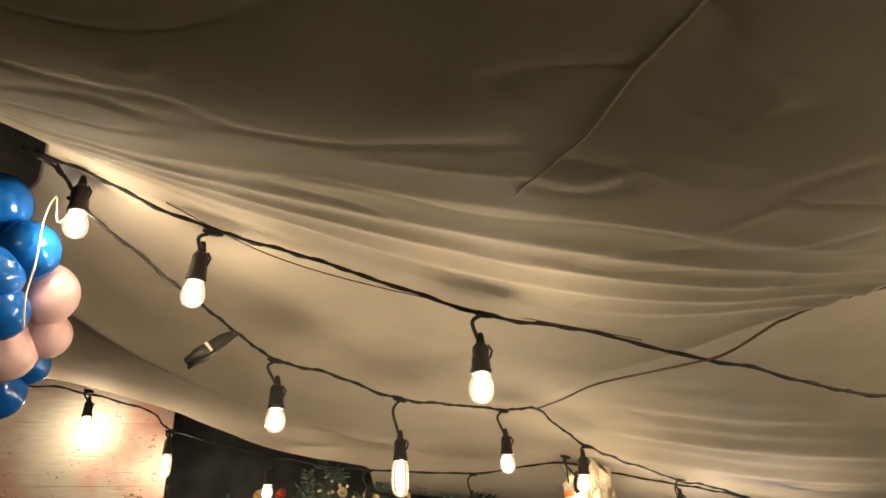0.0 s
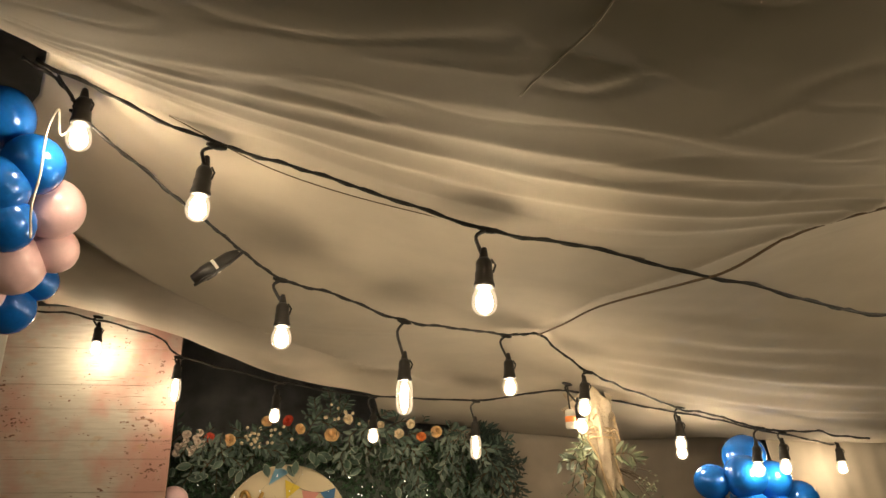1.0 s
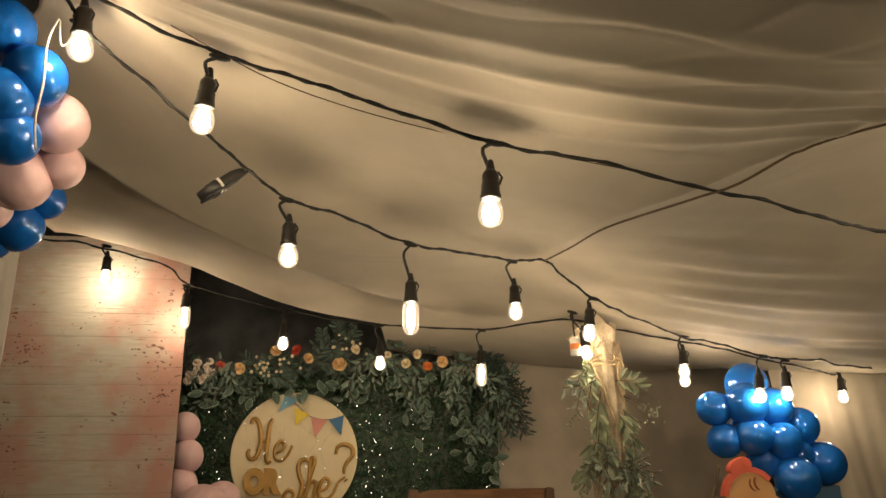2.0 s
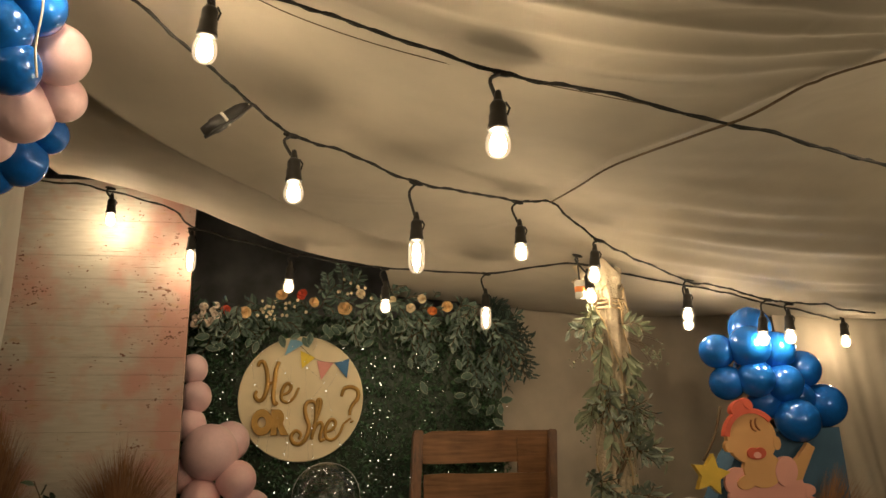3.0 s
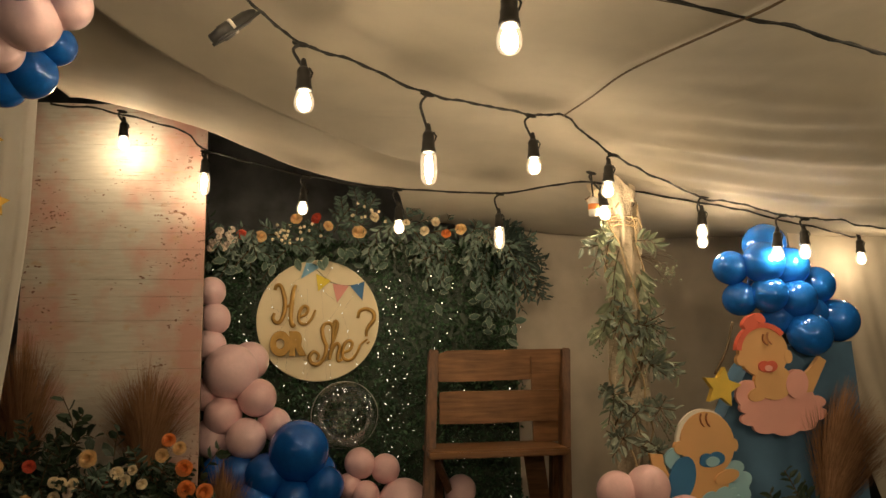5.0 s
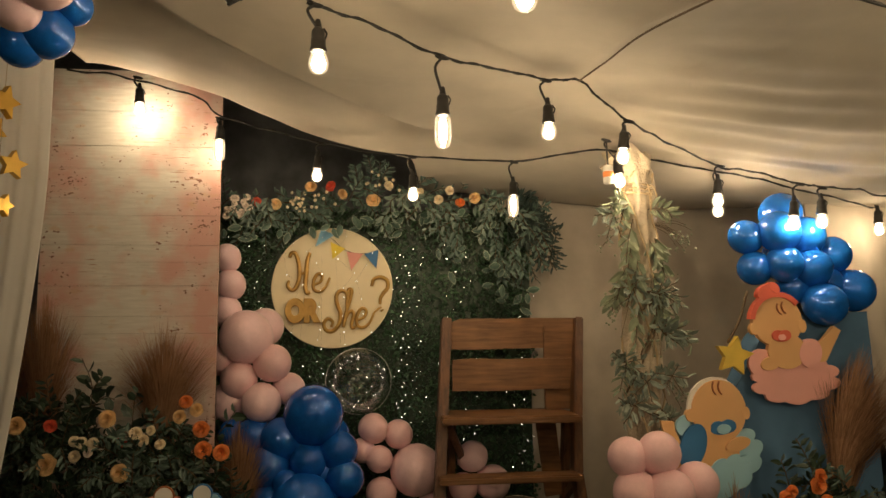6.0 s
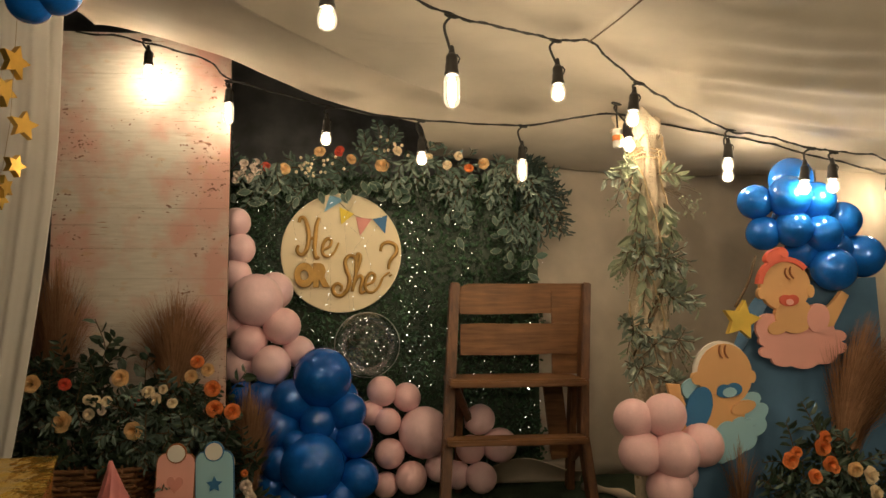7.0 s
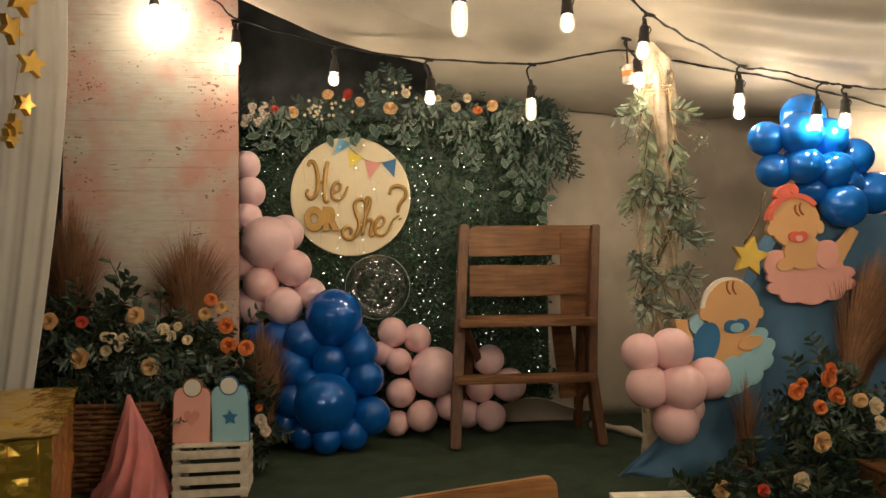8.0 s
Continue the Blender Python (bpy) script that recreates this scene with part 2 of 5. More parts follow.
def sheet(bm, nu, nv, f):
    """A grid sheet through f(u, v), u and v from 0 to 1."""
    g = [[bm.verts.new(f(i / nu, j / nv)) for j in range(nv + 1)] for i in range(nu + 1)]
    for i in range(nu):
        for j in range(nv):
            bm.faces.new((g[i][j], g[i + 1][j], g[i + 1][j + 1], g[i][j + 1]))


def slab(bm, outline, y, depth, slot=0):
    """An upright board facing -y, cut to an outline of (x, z)."""
    front = [bm.verts.new((x, y, z)) for x, z in outline]
    back = [bm.verts.new((x, y + depth, z)) for x, z in outline]
    fs = [bm.faces.new(front), bm.faces.new(back[::-1])]
    for i in range(len(front)):
        j = (i + 1) % len(front)
        fs.append(bm.faces.new((front[j], front[i], back[i], back[j])))
    for f in fs:
        f.material_index = slot


def oval(cx, cz, rx, rz, n=28, turn=0.0):
    c, s = math.cos(turn), math.sin(turn)
    out = []
    for k in range(n):
        a, b = rx * math.cos(2 * math.pi * k / n), rz * math.sin(2 * math.pi * k / n)
        out.append((cx + a * c - b * s, cz + a * s + b * c))
    return out


def spline(pts, n=8):
    """Catmull-Rom through pts."""
    P = [Vector(p) for p in pts]
    P = [P[0] * 2 - P[1]] + P + [P[-1] * 2 - P[-2]]
    out = []
    for i in range(1, len(P) - 2):
        a, b, c, d = P[i - 1:i + 3]
        for k in range(n):
            t = k / n
            out.append(0.5 * (2 * b + (c - a) * t + (2 * a - 5 * b + 4 * c - d) * t * t + (3 * b - a - 3 * c + d) * t ** 3))
    return out + [P[-2]]


def leaves(name, places, ways, sizes, material, width=0.42, parent=None, label="", kind=""):
    """Many small folded leaves in one mesh: base at each place, pointing along its way."""
    n = len(places)
    p, w = np.asarray(places, float), np.asarray(ways, float)
    w /= np.linalg.norm(w, axis=1)[:, None] + 1e-9
    rnd = np.random.normal(size=(n, 3))
    s = np.cross(w, rnd)
    s /= np.linalg.norm(s, axis=1)[:, None] + 1e-9
    u = np.cross(s, w)
    L = np.asarray(sizes, float)[:, None]
    v = np.stack([p, p + w * L * 0.35 + s * L * width * 0.5 + u * L * 0.08, p + w * L * 0.75 + s * L * width * 0.36 + u * L * 0.08, p + w * L - u * L * 0.06,
                  p + w * L * 0.75 - s * L * width * 0.36 + u * L * 0.08, p + w * L * 0.35 - s * L * width * 0.5 + u * L * 0.08, p + w * L * 0.5 - u * L * 0.02], axis=1)
    tri = np.array([[0, 1, 6], [1, 2, 6], [2, 3, 6], [3, 4, 6], [4, 5, 6], [5, 0, 6]])
    faces = (tri[None] + (np.arange(n) * 7)[:, None, None]).reshape(-1, 3)
    me = bpy.data.meshes.new(name)
    me.from_pydata(v.reshape(-1, 3).tolist(), [], faces.tolist())
    me.materials.append(material)
    ob = part(name, me, None, parent, label)
    if kind:
        ob["kind"] = kind
    return ob


def rose_mesh(name, material, rings=((5, 1.0, 0.28), (5, 0.82, 0.52), (4, 0.55, 0.76), (3, 0.34, 0.88))):
    """An open rose of unit radius: cupped petals in rings, facing +z."""
    bm = bmesh.new()
    for ri, (cnt, rad, lift) in enumerate(rings):
        for k in range(cnt):
            a = 2 * math.pi * (k + 0.5 * (ri % 2)) / cnt + 0.3 * ri
            m = Matrix.Rotation(a, 4, "Z")
            rows = []
            for i in range(4):
                t = i / 3
                row = []
                for j in range(4):
                    s = j / 3 * 2 - 1
                    wid = 0.74 * rad * math.sin(math.pi * (0.18 + 0.66 * t)) * (1.1 if ri == 0 else 1)
                    row.append(bm.verts.new(m @ Vector((rad * (0.12 + 0.88 * t) - 0.10 * rad * s * s, s * wid, lift * t ** 0.7 + 0.14 * s * s * rad - (0.16 * t * t if ri < 2 else 0) + random.uniform(-0.07, 0.07)))))
                rows.append(row)
            for u, v in zip(rows, rows[1:]):
                for j in range(3):
                    bm.faces.new((u[j], u[j + 1], v[j + 1], v[j]))
    return mesh_of(name, bm, material)


def balloon_mesh(name, material):
    """A blown-up latex balloon of unit radius: neck and knot at -z."""
    bm = bmesh.new()
    prof = []
    for i in range(15):
        a = -math.pi / 2 + math.pi * i / 14
        r, z = math.cos(a), math.sin(a)
        if z < 0:
            z *= 1.10
        prof.append((max(r, 0.02), z))
    prof = [(0.075, -1.24), (0.08, -1.22), (0.035, -1.19), (0.04, -1.13)] + prof[1:]
    lathe(bm, prof, 22)
    return mesh_of(name, bm, material)


BALLOON = {"pink": balloon_mesh("balloon", M_PINK), "coral": balloon_mesh("balloon", M_CORALP), "blue": balloon_mesh("balloon", M_BLUE), "deep": balloon_mesh("balloon", M_DEEP)}


def balloons(name, rows, centre, label):
    """A cluster of tied balloons: rows of (kind, x, y, z, radius); necks point to the cluster's core."""
    e = group_of(name, centre, label, "balloons")
    rows = [(kind, x, y, z, min(r * 1.07, z - 0.003)) for kind, x, y, z, r in rows]
    for kind, x, y, z, r in rows:
        d = (Vector(centre) - Vector((x, y, z)) + Vector((random.uniform(-0.05, 0.05), 0.12, random.uniform(-0.05, 0.05)))).normalized()
        q = Vector((0, 0, -1)).rotation_difference(d).to_matrix().to_4x4()
        placed("balloon", BALLOON[kind], Matrix.Translation((x, y, z)) @ q @ Matrix.Diagonal((r, r, r, 1)), e)
    return e


# ---- lamps on strings ----
def bulb_profile(kind):
    if kind == "long":
        return [(0.015, 0.0), (0.020, -0.006), (0.0240, -0.016), (0.0255, -0.030), (0.0255, -0.072), (0.0240, -0.086), (0.0190, -0.097), (0.0110, -0.1035), (0.003, -0.1055)]
    return [(0.0155, 0.0), (0.0175, -0.005), (0.0215, -0.013), (0.0255, -0.024), (0.0270, -0.036), (0.0258, -0.047), (0.0205, -0.057), (0.0125, -0.0625), (0.004, -0.0645)]


def hanging_lamp(parent, top, bulb_centre, kind="round", bright=None):
    """Cord drop, ribbed holder and a lit bulb, hung from top."""
    top, c = Vector(top), Vector(bulb_centre)
    length = 0.105 if kind == "long" else 0.0645
    down = Vector((0, 0, -1)).lerp((c - top).normalized(), 0.35).normalized()
    neck = c - down * length * 0.52
    hold = neck - down * 0.062
    q = Vector((0, 0, -1)).rotation_difference(down).to_matrix().to_4x4()
    bm = bmesh.new()
    lathe(bm, [(0.005, 0.064), (0.0120, 0.0625), (0.0165, 0.056), (0.0180, 0.050), (0.0180, 0.032), (0.0196, 0.030), (0.0200, 0.012), (0.0212, 0.010), (0.0212, 0.006), (0.0228, 0.004), (0.0228, -0.003), (0.0190, -0.005)], 14, Matrix.Translation(neck) @ q)
    bow = min(0.4 * (hold - top).length, 0.022)
    tube(bm, spline([top, top.lerp(hold, 0.3) + Vector((-bow, 0, 0.004)), top.lerp(hold, 0.7) + Vector((-bow * 0.5, 0, 0)), hold], 4), 0.0046, 6)
    lathe(bm, [(0.0045, 0.088), (0.0068, 0.085), (0.0085, 0.076), (0.0105, 0.064), (0.0120, 0.060)], 10, Matrix.Translation(neck) @ q)
    tube(bm, [neck - down * 0.030 + Vector((0.0185, -0.004, 0)), neck - down * 0.046 + Vector((0.0235, -0.006, 0)), neck - down * 0.060 + Vector((0.0150, -0.004, 0))], 0.0026, 5)
    h = part("lamp_holder", bm, M_SOCKET, parent, "black weatherproof lamp holder on short cord")
    bm = bmesh.new()
    lathe(bm, bulb_profile(kind), 14, Matrix.Translation(neck) @ q)
    part("glass", bm, M_GLASS, h, "clear glass bulb envelope")
    bm = bmesh.new()
    wide, tall, drop = (0.46, 0.70, 0.014) if kind == "long" else (0.66, 0.72, 0.012)
    lathe(bm, [(max(0.002, r * wide), z * tall - drop) for r, z in bulb_profile(kind)], 14, Matrix.Translation(neck) @ q)
    part("bulb", bm, bright or M_GLOW, h, "lit warm white filament bulb")


def string_lights(label, cable, lamps, r=0.0037):
    e = group_of("string_lights", cable[0], label, "string lights", "festoon strings")
    bm = bmesh.new()
    pts = [Vector((p.x, p.y, min(p.z, grid_height(p.x, p.y) - 0.012))) if p.y > -5.2 else p for p in spline(cable, 10)]
    wob = [p + Vector((noise.noise(p * 9), noise.noise(p * 9 + Vector((5, 0, 0))), noise.noise(p * 9 + Vector((0, 7, 0))))) * 0.006 for p in pts]
    tube(bm, wob, r, 6)
    tube(bm, [p + Vector((0.0, r * 1.3 * math.sin(i * 1.1), r * 1.3 * math.cos(i * 1.1))) for i, p in enumerate(wob)], r * 0.7, 5)
    for top, _, _, _ in lamps:
        tube(bm, [Vector(top) + Vector((-0.022, 0, 0.006)), Vector(top) + Vector((-0.012, 0, 0.003)), top, Vector(top) + Vector((0.012, 0, -0.002)), Vector(top) + Vector((0.022, 0, -0.004))], [r, r * 1.9, r * 2.2, r * 1.9, r], 7)
    part("cable", bm, M_CORD, e)
    for top, c, kind, bright in lamps:
        hanging_lamp(e, top, c, kind, bright)
    return e


# ---- setting ----
CREASES = ((0.35, -3.43, 0.66, -3.19, 0.0035, 0.006), (0.75, -3.23, 0.81, -3.33, 0.006, 0.006), (0.20, -3.28, 0.44, -3.32, 0.004, 0.008),
           (0.46, -3.30, 0.57, -3.38, 0.0045, 0.008), (0.57, -3.38, 0.66, -3.34, 0.004, 0.006), (-0.06, -3.42, 0.01, -3.21, 0.0045, 0.006), (0.03, -3.38, 0.10, -3.20, 0.004, 0.006),
           (-0.11, -3.38, -0.06, -3.42, 0.005, 0.007), (-0.15, -3.35, -0.12, -3.28, 0.004, 0.006), (0.55, -3.61, 0.68, -3.53, 0.0035, 0.010), (0.68, -3.53, 0.65, -3.48, 0.0035, 0.008),
           (0.78, -1.12, 0.92, -1.30, 0.008, 0.012), (0.55, -3.36, 0.50, -3.31, 0.004, 0.006), (0.62, -3.42, 0.72, -3.40, 0.003, 0.007), (0.26, -3.20, 0.30, -3.30, 0.003, 0.007), (0.86, -3.42, 0.94, -3.36, 0.003, 0.008))


def grid_height(x, y):
    """Height of the canvas roof: a coarse net of tie heights, smoothed, with folds along the pull."""
    xs, ys = (-1.0, 0.0, 0.9, 1.8, 2.7), (-5.2, -3.5, -2.6, -1.7, -0.75, 0.15)
    zs = ((2.25, 2.22, 2.12, 1.98, 1.92), (2.06, 1.885, 1.82, 1.94, 1.97), (2.38, 2.055, 1.88, 1.99, 1.97),
          (2.13, 1.99, 1.945, 1.80, 1.74), (2.22, 1.955, 1.925, 1.75, 1.65), (2.12, 1.93, 1.84, 1.77, 1.78))

    def cub(a, b, c, d, t):
        return 0.5 * (2 * b + (c - a) * t + (2 * a - 5 * b + 4 * c - d) * t * t + (3 * b - a - 3 * c + d) * t ** 3)

    def along(vals, ks, k):
        k = min(max(k, ks[0]), ks[-1] - 1e-6)
        i = max(j for j in range(len(ks) - 1) if ks[j] <= k)
        t = (k - ks[i]) / (ks[i + 1] - ks[i])
        return cub(vals[max(i - 1, 0)], vals[i], vals[i + 1], vals[min(i + 2, len(ks) - 1)], t)
    z = along([along(row, xs, x) for row in zs], ys, y)
    # sharp fold behind the middle string
    d = y - (-1.72 + 1.02 * (x + 0.36))
    f = min(1.0, max(0.0, (0.75 - x) / 0.7))
    z -= 0.03 * f * math.exp(-abs(d) / 0.12)
    if d > 0:
        z += 0.085 * f * (1 - math.exp(-d / 0.06)) * math.exp(-(d / 0.55) ** 2)
    # long folds pulled from the left tie towards the right
    s = x + 0.42
    if 0 < s < 2.1:
        w = 0.035 + 0.25 * math.sin(math.pi * min(1, s / 1.85)) ** 0.8
        k = (y + 2.91 + 0.04 * s) / w
        amp = 0.0145 * min(1, 0.25 + s * 1.3) * min(1, (2.1 - s) * 3)
        for at, gain, sharp in ((-0.95, 0.35, 0.13), (-0.50, 0.75, 0.13), (-0.10, 0.95, 0.12), (0.36, 0.8, 0.14), (0.85, 0.6, 0.18)):
            z -= amp * gain * math.exp(-abs((k - at) / sharp) ** 1.5)
    # slack arcs of cloth behind the middle string
    m = math.exp(-((x - 0.30) / 0.26) ** 2)
    if m > 0.02 and -1.8 < y < -1.1:
        for k, gain in enumerate((0.8, 1.0, 0.6)):
            z -= 0.007 * gain * m * math.exp(-((y + 1.50 - 0.055 * k + 0.5 * (x - 0.30) ** 2) / 0.020) ** 2)
    # ridge rope from the apex to the front right
    t = (y + 1.6) / -1.6
    if 0 < t < 1.3:
        dx = x - (0.93 + 0.02 * t + 0.62 * max(0, t - 0.35))
        z -= 0.028 * math.exp(-abs(dx) / 0.07) * min(1, 4 * t)
    # low folds at the right
    g = min(1, max(0, (x - 1.0) / 0.5)) * math.exp(-((y + 1.45) / 0.55) ** 2)
    z += g * (0.008 * math.sin(17 * (y + 0.22 * x)) + 0.005 * math.sin(44 * (y + 0.14 * x) + 3 * noise.noise(Vector((x * 2, y * 2, 8)))))
    # crumples and pressed-in creases
    v = Vector((x * 2.2, y * 2.2, 0.3))
    z += (0.007 if y > -2.8 else 0.0025) * noise.noise(v) + 0.0025 * noise.noise(v * 3.1)
    c = noise.noise(Vector((x * 3.0 + 2 * y, y * 6.0, 2.0)))
    z += 0.0025 * (1 - min(1, abs(c) * 12)) * (1 if y < -2.9 else 0.4)
    for x0, y0, x1, y1, h, wd in CREASES:
        dx, dy = x1 - x0, y1 - y0
        L2 = dx * dx + dy * dy
        t = ((x - x0) * dx + (y - y0) * dy) / L2
        if -0.1 < t < 1.1:
            d = abs((x - x0) * dy - (y - y0) * dx) / math.sqrt(L2)
            if d < 0.06:
                z -= 0.45 * h * math.exp(-(d / max(wd, 0.007)) ** 1.6) * min(1, (t + 0.1) * 6, (1.1 - t) * 6)
    return z


def roof_left(y):
    if y > -2.8:
        return -0.42 - 0.62 * min(1.0, (y + 2.8) / 1.5)
    return -0.40 - min(1.0, (-2.8 - y) * 1.6)


def roof_back(x):
    if x < 0.40:
        return -0.84 + 0.45 * min(1, max(0, (x + 0.5) / 0.9))
    k = min(1, (x - 0.40) / 0.12)
    return -0.39 + 0.54 * k * k * (3 - 2 * k)


def roof(u, v):
    """A point of the canopy; rows and columns lie closer where the cloth is creased."""
    if v < 0.08:
        y = -5.2 + 1.40 * v / 0.08
    elif v < 0.58:
        y = -3.80 + 1.30 * (v - 0.08) / 0.5
    else:
        y = -2.5 + 2.65 * (v - 0.58) / 0.42
    x0 = roof_left(min(y, -0.6))
    x = x0 + (1.45 - x0) * u / 0.75 if u < 0.75 else 1.45 + 1.55 * (u - 0.75) / 0.25
    if v >= 0.58:
        y = -2.5 + (roof_back(x) + 2.5) * (v - 0.58) / 0.42
    return (x, y, grid_height(x, y))


def wall(name, bm, material, label):
    return tagged(part(name, bm, material), label, "wall", kind="structure")


bm = bmesh.new()
sheet(bm, 270, 340, roof)
canopy = tagged(part("ceiling", bm, M_TARP), "slack beige canvas canopy with creases and stretched folds", "ceiling", kind="structure")
bm = bmesh.new()
tube(bm, [(0.535 - 0.115 * k / 30 + 0.004 * math.sin(k * 0.4), -3.74 + 0.48 * k / 30, 0) for k in range(31)], 0.0014, 5)
for vtx in bm.verts:
    vtx.co.z += grid_height(vtx.co.x, vtx.co.y) - 0.0005
tagged(part("seam_trim", bm, M_TARP), "raised stitched seam across the canopy", "seam", kind="structure")
sol = canopy.modifiers.new("thickness", "SOLIDIFY")
sol.thickness, sol.offset = 0.003, 1

bm = bmesh.new()
box(bm, -6, 7, -8, 3, -0.12, 0.0)
tagged(part("floor", bm, M_CARPET, smooth=False), "dark green carpeted floor of the party tent", "floor", kind="structure")
bm = bmesh.new()
box(bm, -3.0, 4.0, 0.75, 0.85, 0, 3.0)
wall("wall_back", bm, M_NET, "black cloth wall behind the leaf wall")
bm = bmesh.new()
box(bm, -2.7, -2.6, -6.9, 0.75, 0, 3.0)
wall("wall_side", bm, M_NAVY, "dark navy cloth side of the tent")
bm = bmesh.new()
box(bm, 3.3, 3.4, -6.9, 0.75, 0, 3.0)
wall("wall_far_side", bm, M_DARK, "dark cloth side of the tent")
bm = bmesh.new()
box(bm, -2.7, 3.4, -7.0, -6.9, 0, 3.0)
wall("wall_front", bm, M_DARK, "dark open front of the tent")
bm = bmesh.new()
box(bm, -3.0, 4.0, -7.2, 0.95, 3.0, 3.06)
tagged(part("roof_net", bm, M_NET, smooth=False), "black shade net over the tent", "roof", kind="structure")


def drape(name, x0, x1, y, z0, z1, folds, amp, material, label, lean=None, nu=160, nv=24, gather=0.0):
    """A hanging cloth with soft vertical folds; lean(u, v) shifts it."""
    bm = bmesh.new()

    def f(u, v):
        z = z1 + (z0 - z1) * v
        ph = noise.noise(Vector((u * folds * 0.35, 1.3, y))) * 5
        a = amp * (0.45 + 0.55 * v) * (0.6 + 0.8 * abs(noise.noise(Vector((u * folds * 0.5, 4, y)))))
        p = Vector((x0 + (x1 - x0) * u, y + a * math.sin(2 * math.pi * folds * u + ph) + 0.25 * a * math.sin(4.7 * math.pi * folds * u + v), z))
        return p + Vector(lean(u, v)) if lean else p
    sheet(bm, nu, nv, f)
    ob = tagged(part(name, bm, material), label, "curtain")
    s = ob.modifiers.new("thickness", "SOLIDIFY")
    s.thickness = 0.002
    return ob


drape("back_curtain", 0.9, 2.75, 0.20, 0.0, 1.83, 5, 0.010, M_BACK, "plain beige cloth hung as backdrop wall")
drape("sheer_curtain", -2.2, -1.045, -1.15, 0.0, 2.32, 13, 0.017, M_SHEER, "white sheer curtain hanging in soft folds",
      lean=lambda u, v: (-0.30 * u * max(0, v - 0.28) ** 1.4, 0, 0))
drape("cream_curtain", 2.44, 3.3, -0.55, 0.0, 1.75, 3.6, 0.020, M_CREAM, "cream curtain drawn aside in long slanting folds",
      lean=lambda u, v: (0.55 * (1 - u) * max(0, v - 0.05) ** 1.2, 0, 0))

# printed backdrop of weathered planks
M_PLANKS = bpy.data.materials.new("weathered_plank_print")
M_PLANKS.use_nodes = True
nt = M_PLANKS.node_tree
bs = nt.nodes["Principled BSDF"]
bs.inputs["Roughness"].default_value = 0.55
tc = nt.nodes.new("ShaderNodeTexCoord")


def noise_node(scale, detail, stretch=(1, 1, 1)):
    mp = nt.nodes.new("ShaderNodeMapping")
    mp.inputs["Scale"].default_value = stretch
    nt.links.new(tc.outputs["Object"], mp.inputs[0])
    n = nt.nodes.new("ShaderNodeTexNoise")
    n.inputs["Scale"].default_value, n.inputs["Detail"].default_value = scale, detail
    nt.links.new(mp.outputs[0], n.inputs["Vector"])
    return n.outputs[0]


def ramp_node(value, lo, hi):
    r = nt.nodes.new("ShaderNodeMapRange")
    r.inputs["From Min"].default_value, r.inputs["From Max"].default_value = lo, hi
    nt.links.new(value, r.inputs[0])
    return r.outputs[0]


def mix_node(fac, a, b):
    m = nt.nodes.new("ShaderNodeMix")
    m.data_type = "RGBA"
    nt.links.new(fac, m.inputs[0])
    for sock, val in ((m.inputs[6], a), (m.inputs[7], b)):
        if isinstance(val, tuple):
            sock.default_value = (*val, 1)
        else:
            nt.links.new(val, sock)
    return m.outputs[2]


def math_node(op, a, b):
    m = nt.nodes.new("ShaderNodeMath")
    m.operation = op
    for sock, val in zip(m.inputs, (a, b)):
        if isinstance(val, (int, float)):
            sock.default_value = val
        else:
            nt.links.new(val, sock)
    return m.outputs[0]


sep = nt.nodes.new("ShaderNodeSeparateXYZ")
nt.links.new(tc.outputs["Object"], sep.inputs[0])
grain = mix_node(ramp_node(noise_node(9, 8, (1, 1, 9)), 0.3, 0.7), (0.55, 0.51, 0.455), (0.67, 0.63, 0.57))
side = ramp_node(math_node("ABSOLUTE", math_node("ADD", sep.outputs[0], 0.98), 0.0), 0.10, 0.48)
blot = ramp_node(math_node("ADD", noise_node(6.5, 12, (1, 1, 1.0)), math_node("MULTIPLY", side, 0.30)), 0.52, 0.80)
c1 = mix_node(blot, grain, (0.62, 0.350, 0.300))
orange = ramp_node(noise_node(9, 7, (1, 1, 2.0)), 0.60, 0.78)
c2 = mix_node(orange, c1, (0.57, 0.37, 0.22))
speck = ramp_node(math_node("ADD", noise_node(48, 3, (1, 1, 1.5)), math_node("ADD", math_node("MULTIPLY", noise_node(6, 3), 0.55), math_node("MULTIPLY", side, 0.07))), 1.0, 1.05)
c3 = mix_node(speck, c2, (0.20, 0.09, 0.06))
scratch = ramp_node(math_node("ADD", noise_node(10, 4, (1, 1, 14)), math_node("MULTIPLY", noise_node(4, 2, (1, 1, 1)), 0.5)), 0.94, 1.03)
c4 = mix_node(scratch, c3, (0.36, 0.21, 0.14))
nt.links.new(c4, bs.inputs["Base Color"])
bpn = nt.nodes.new("ShaderNodeBump")
bpn.inputs["Strength"].default_value, bpn.inputs["Distance"].default_value = 0.15, 0.004
nt.links.new(noise_node(14, 6, (1, 1, 12)), bpn.inputs["Height"])
nt.links.new(bpn.outputs[0], bs.inputs["Normal"])

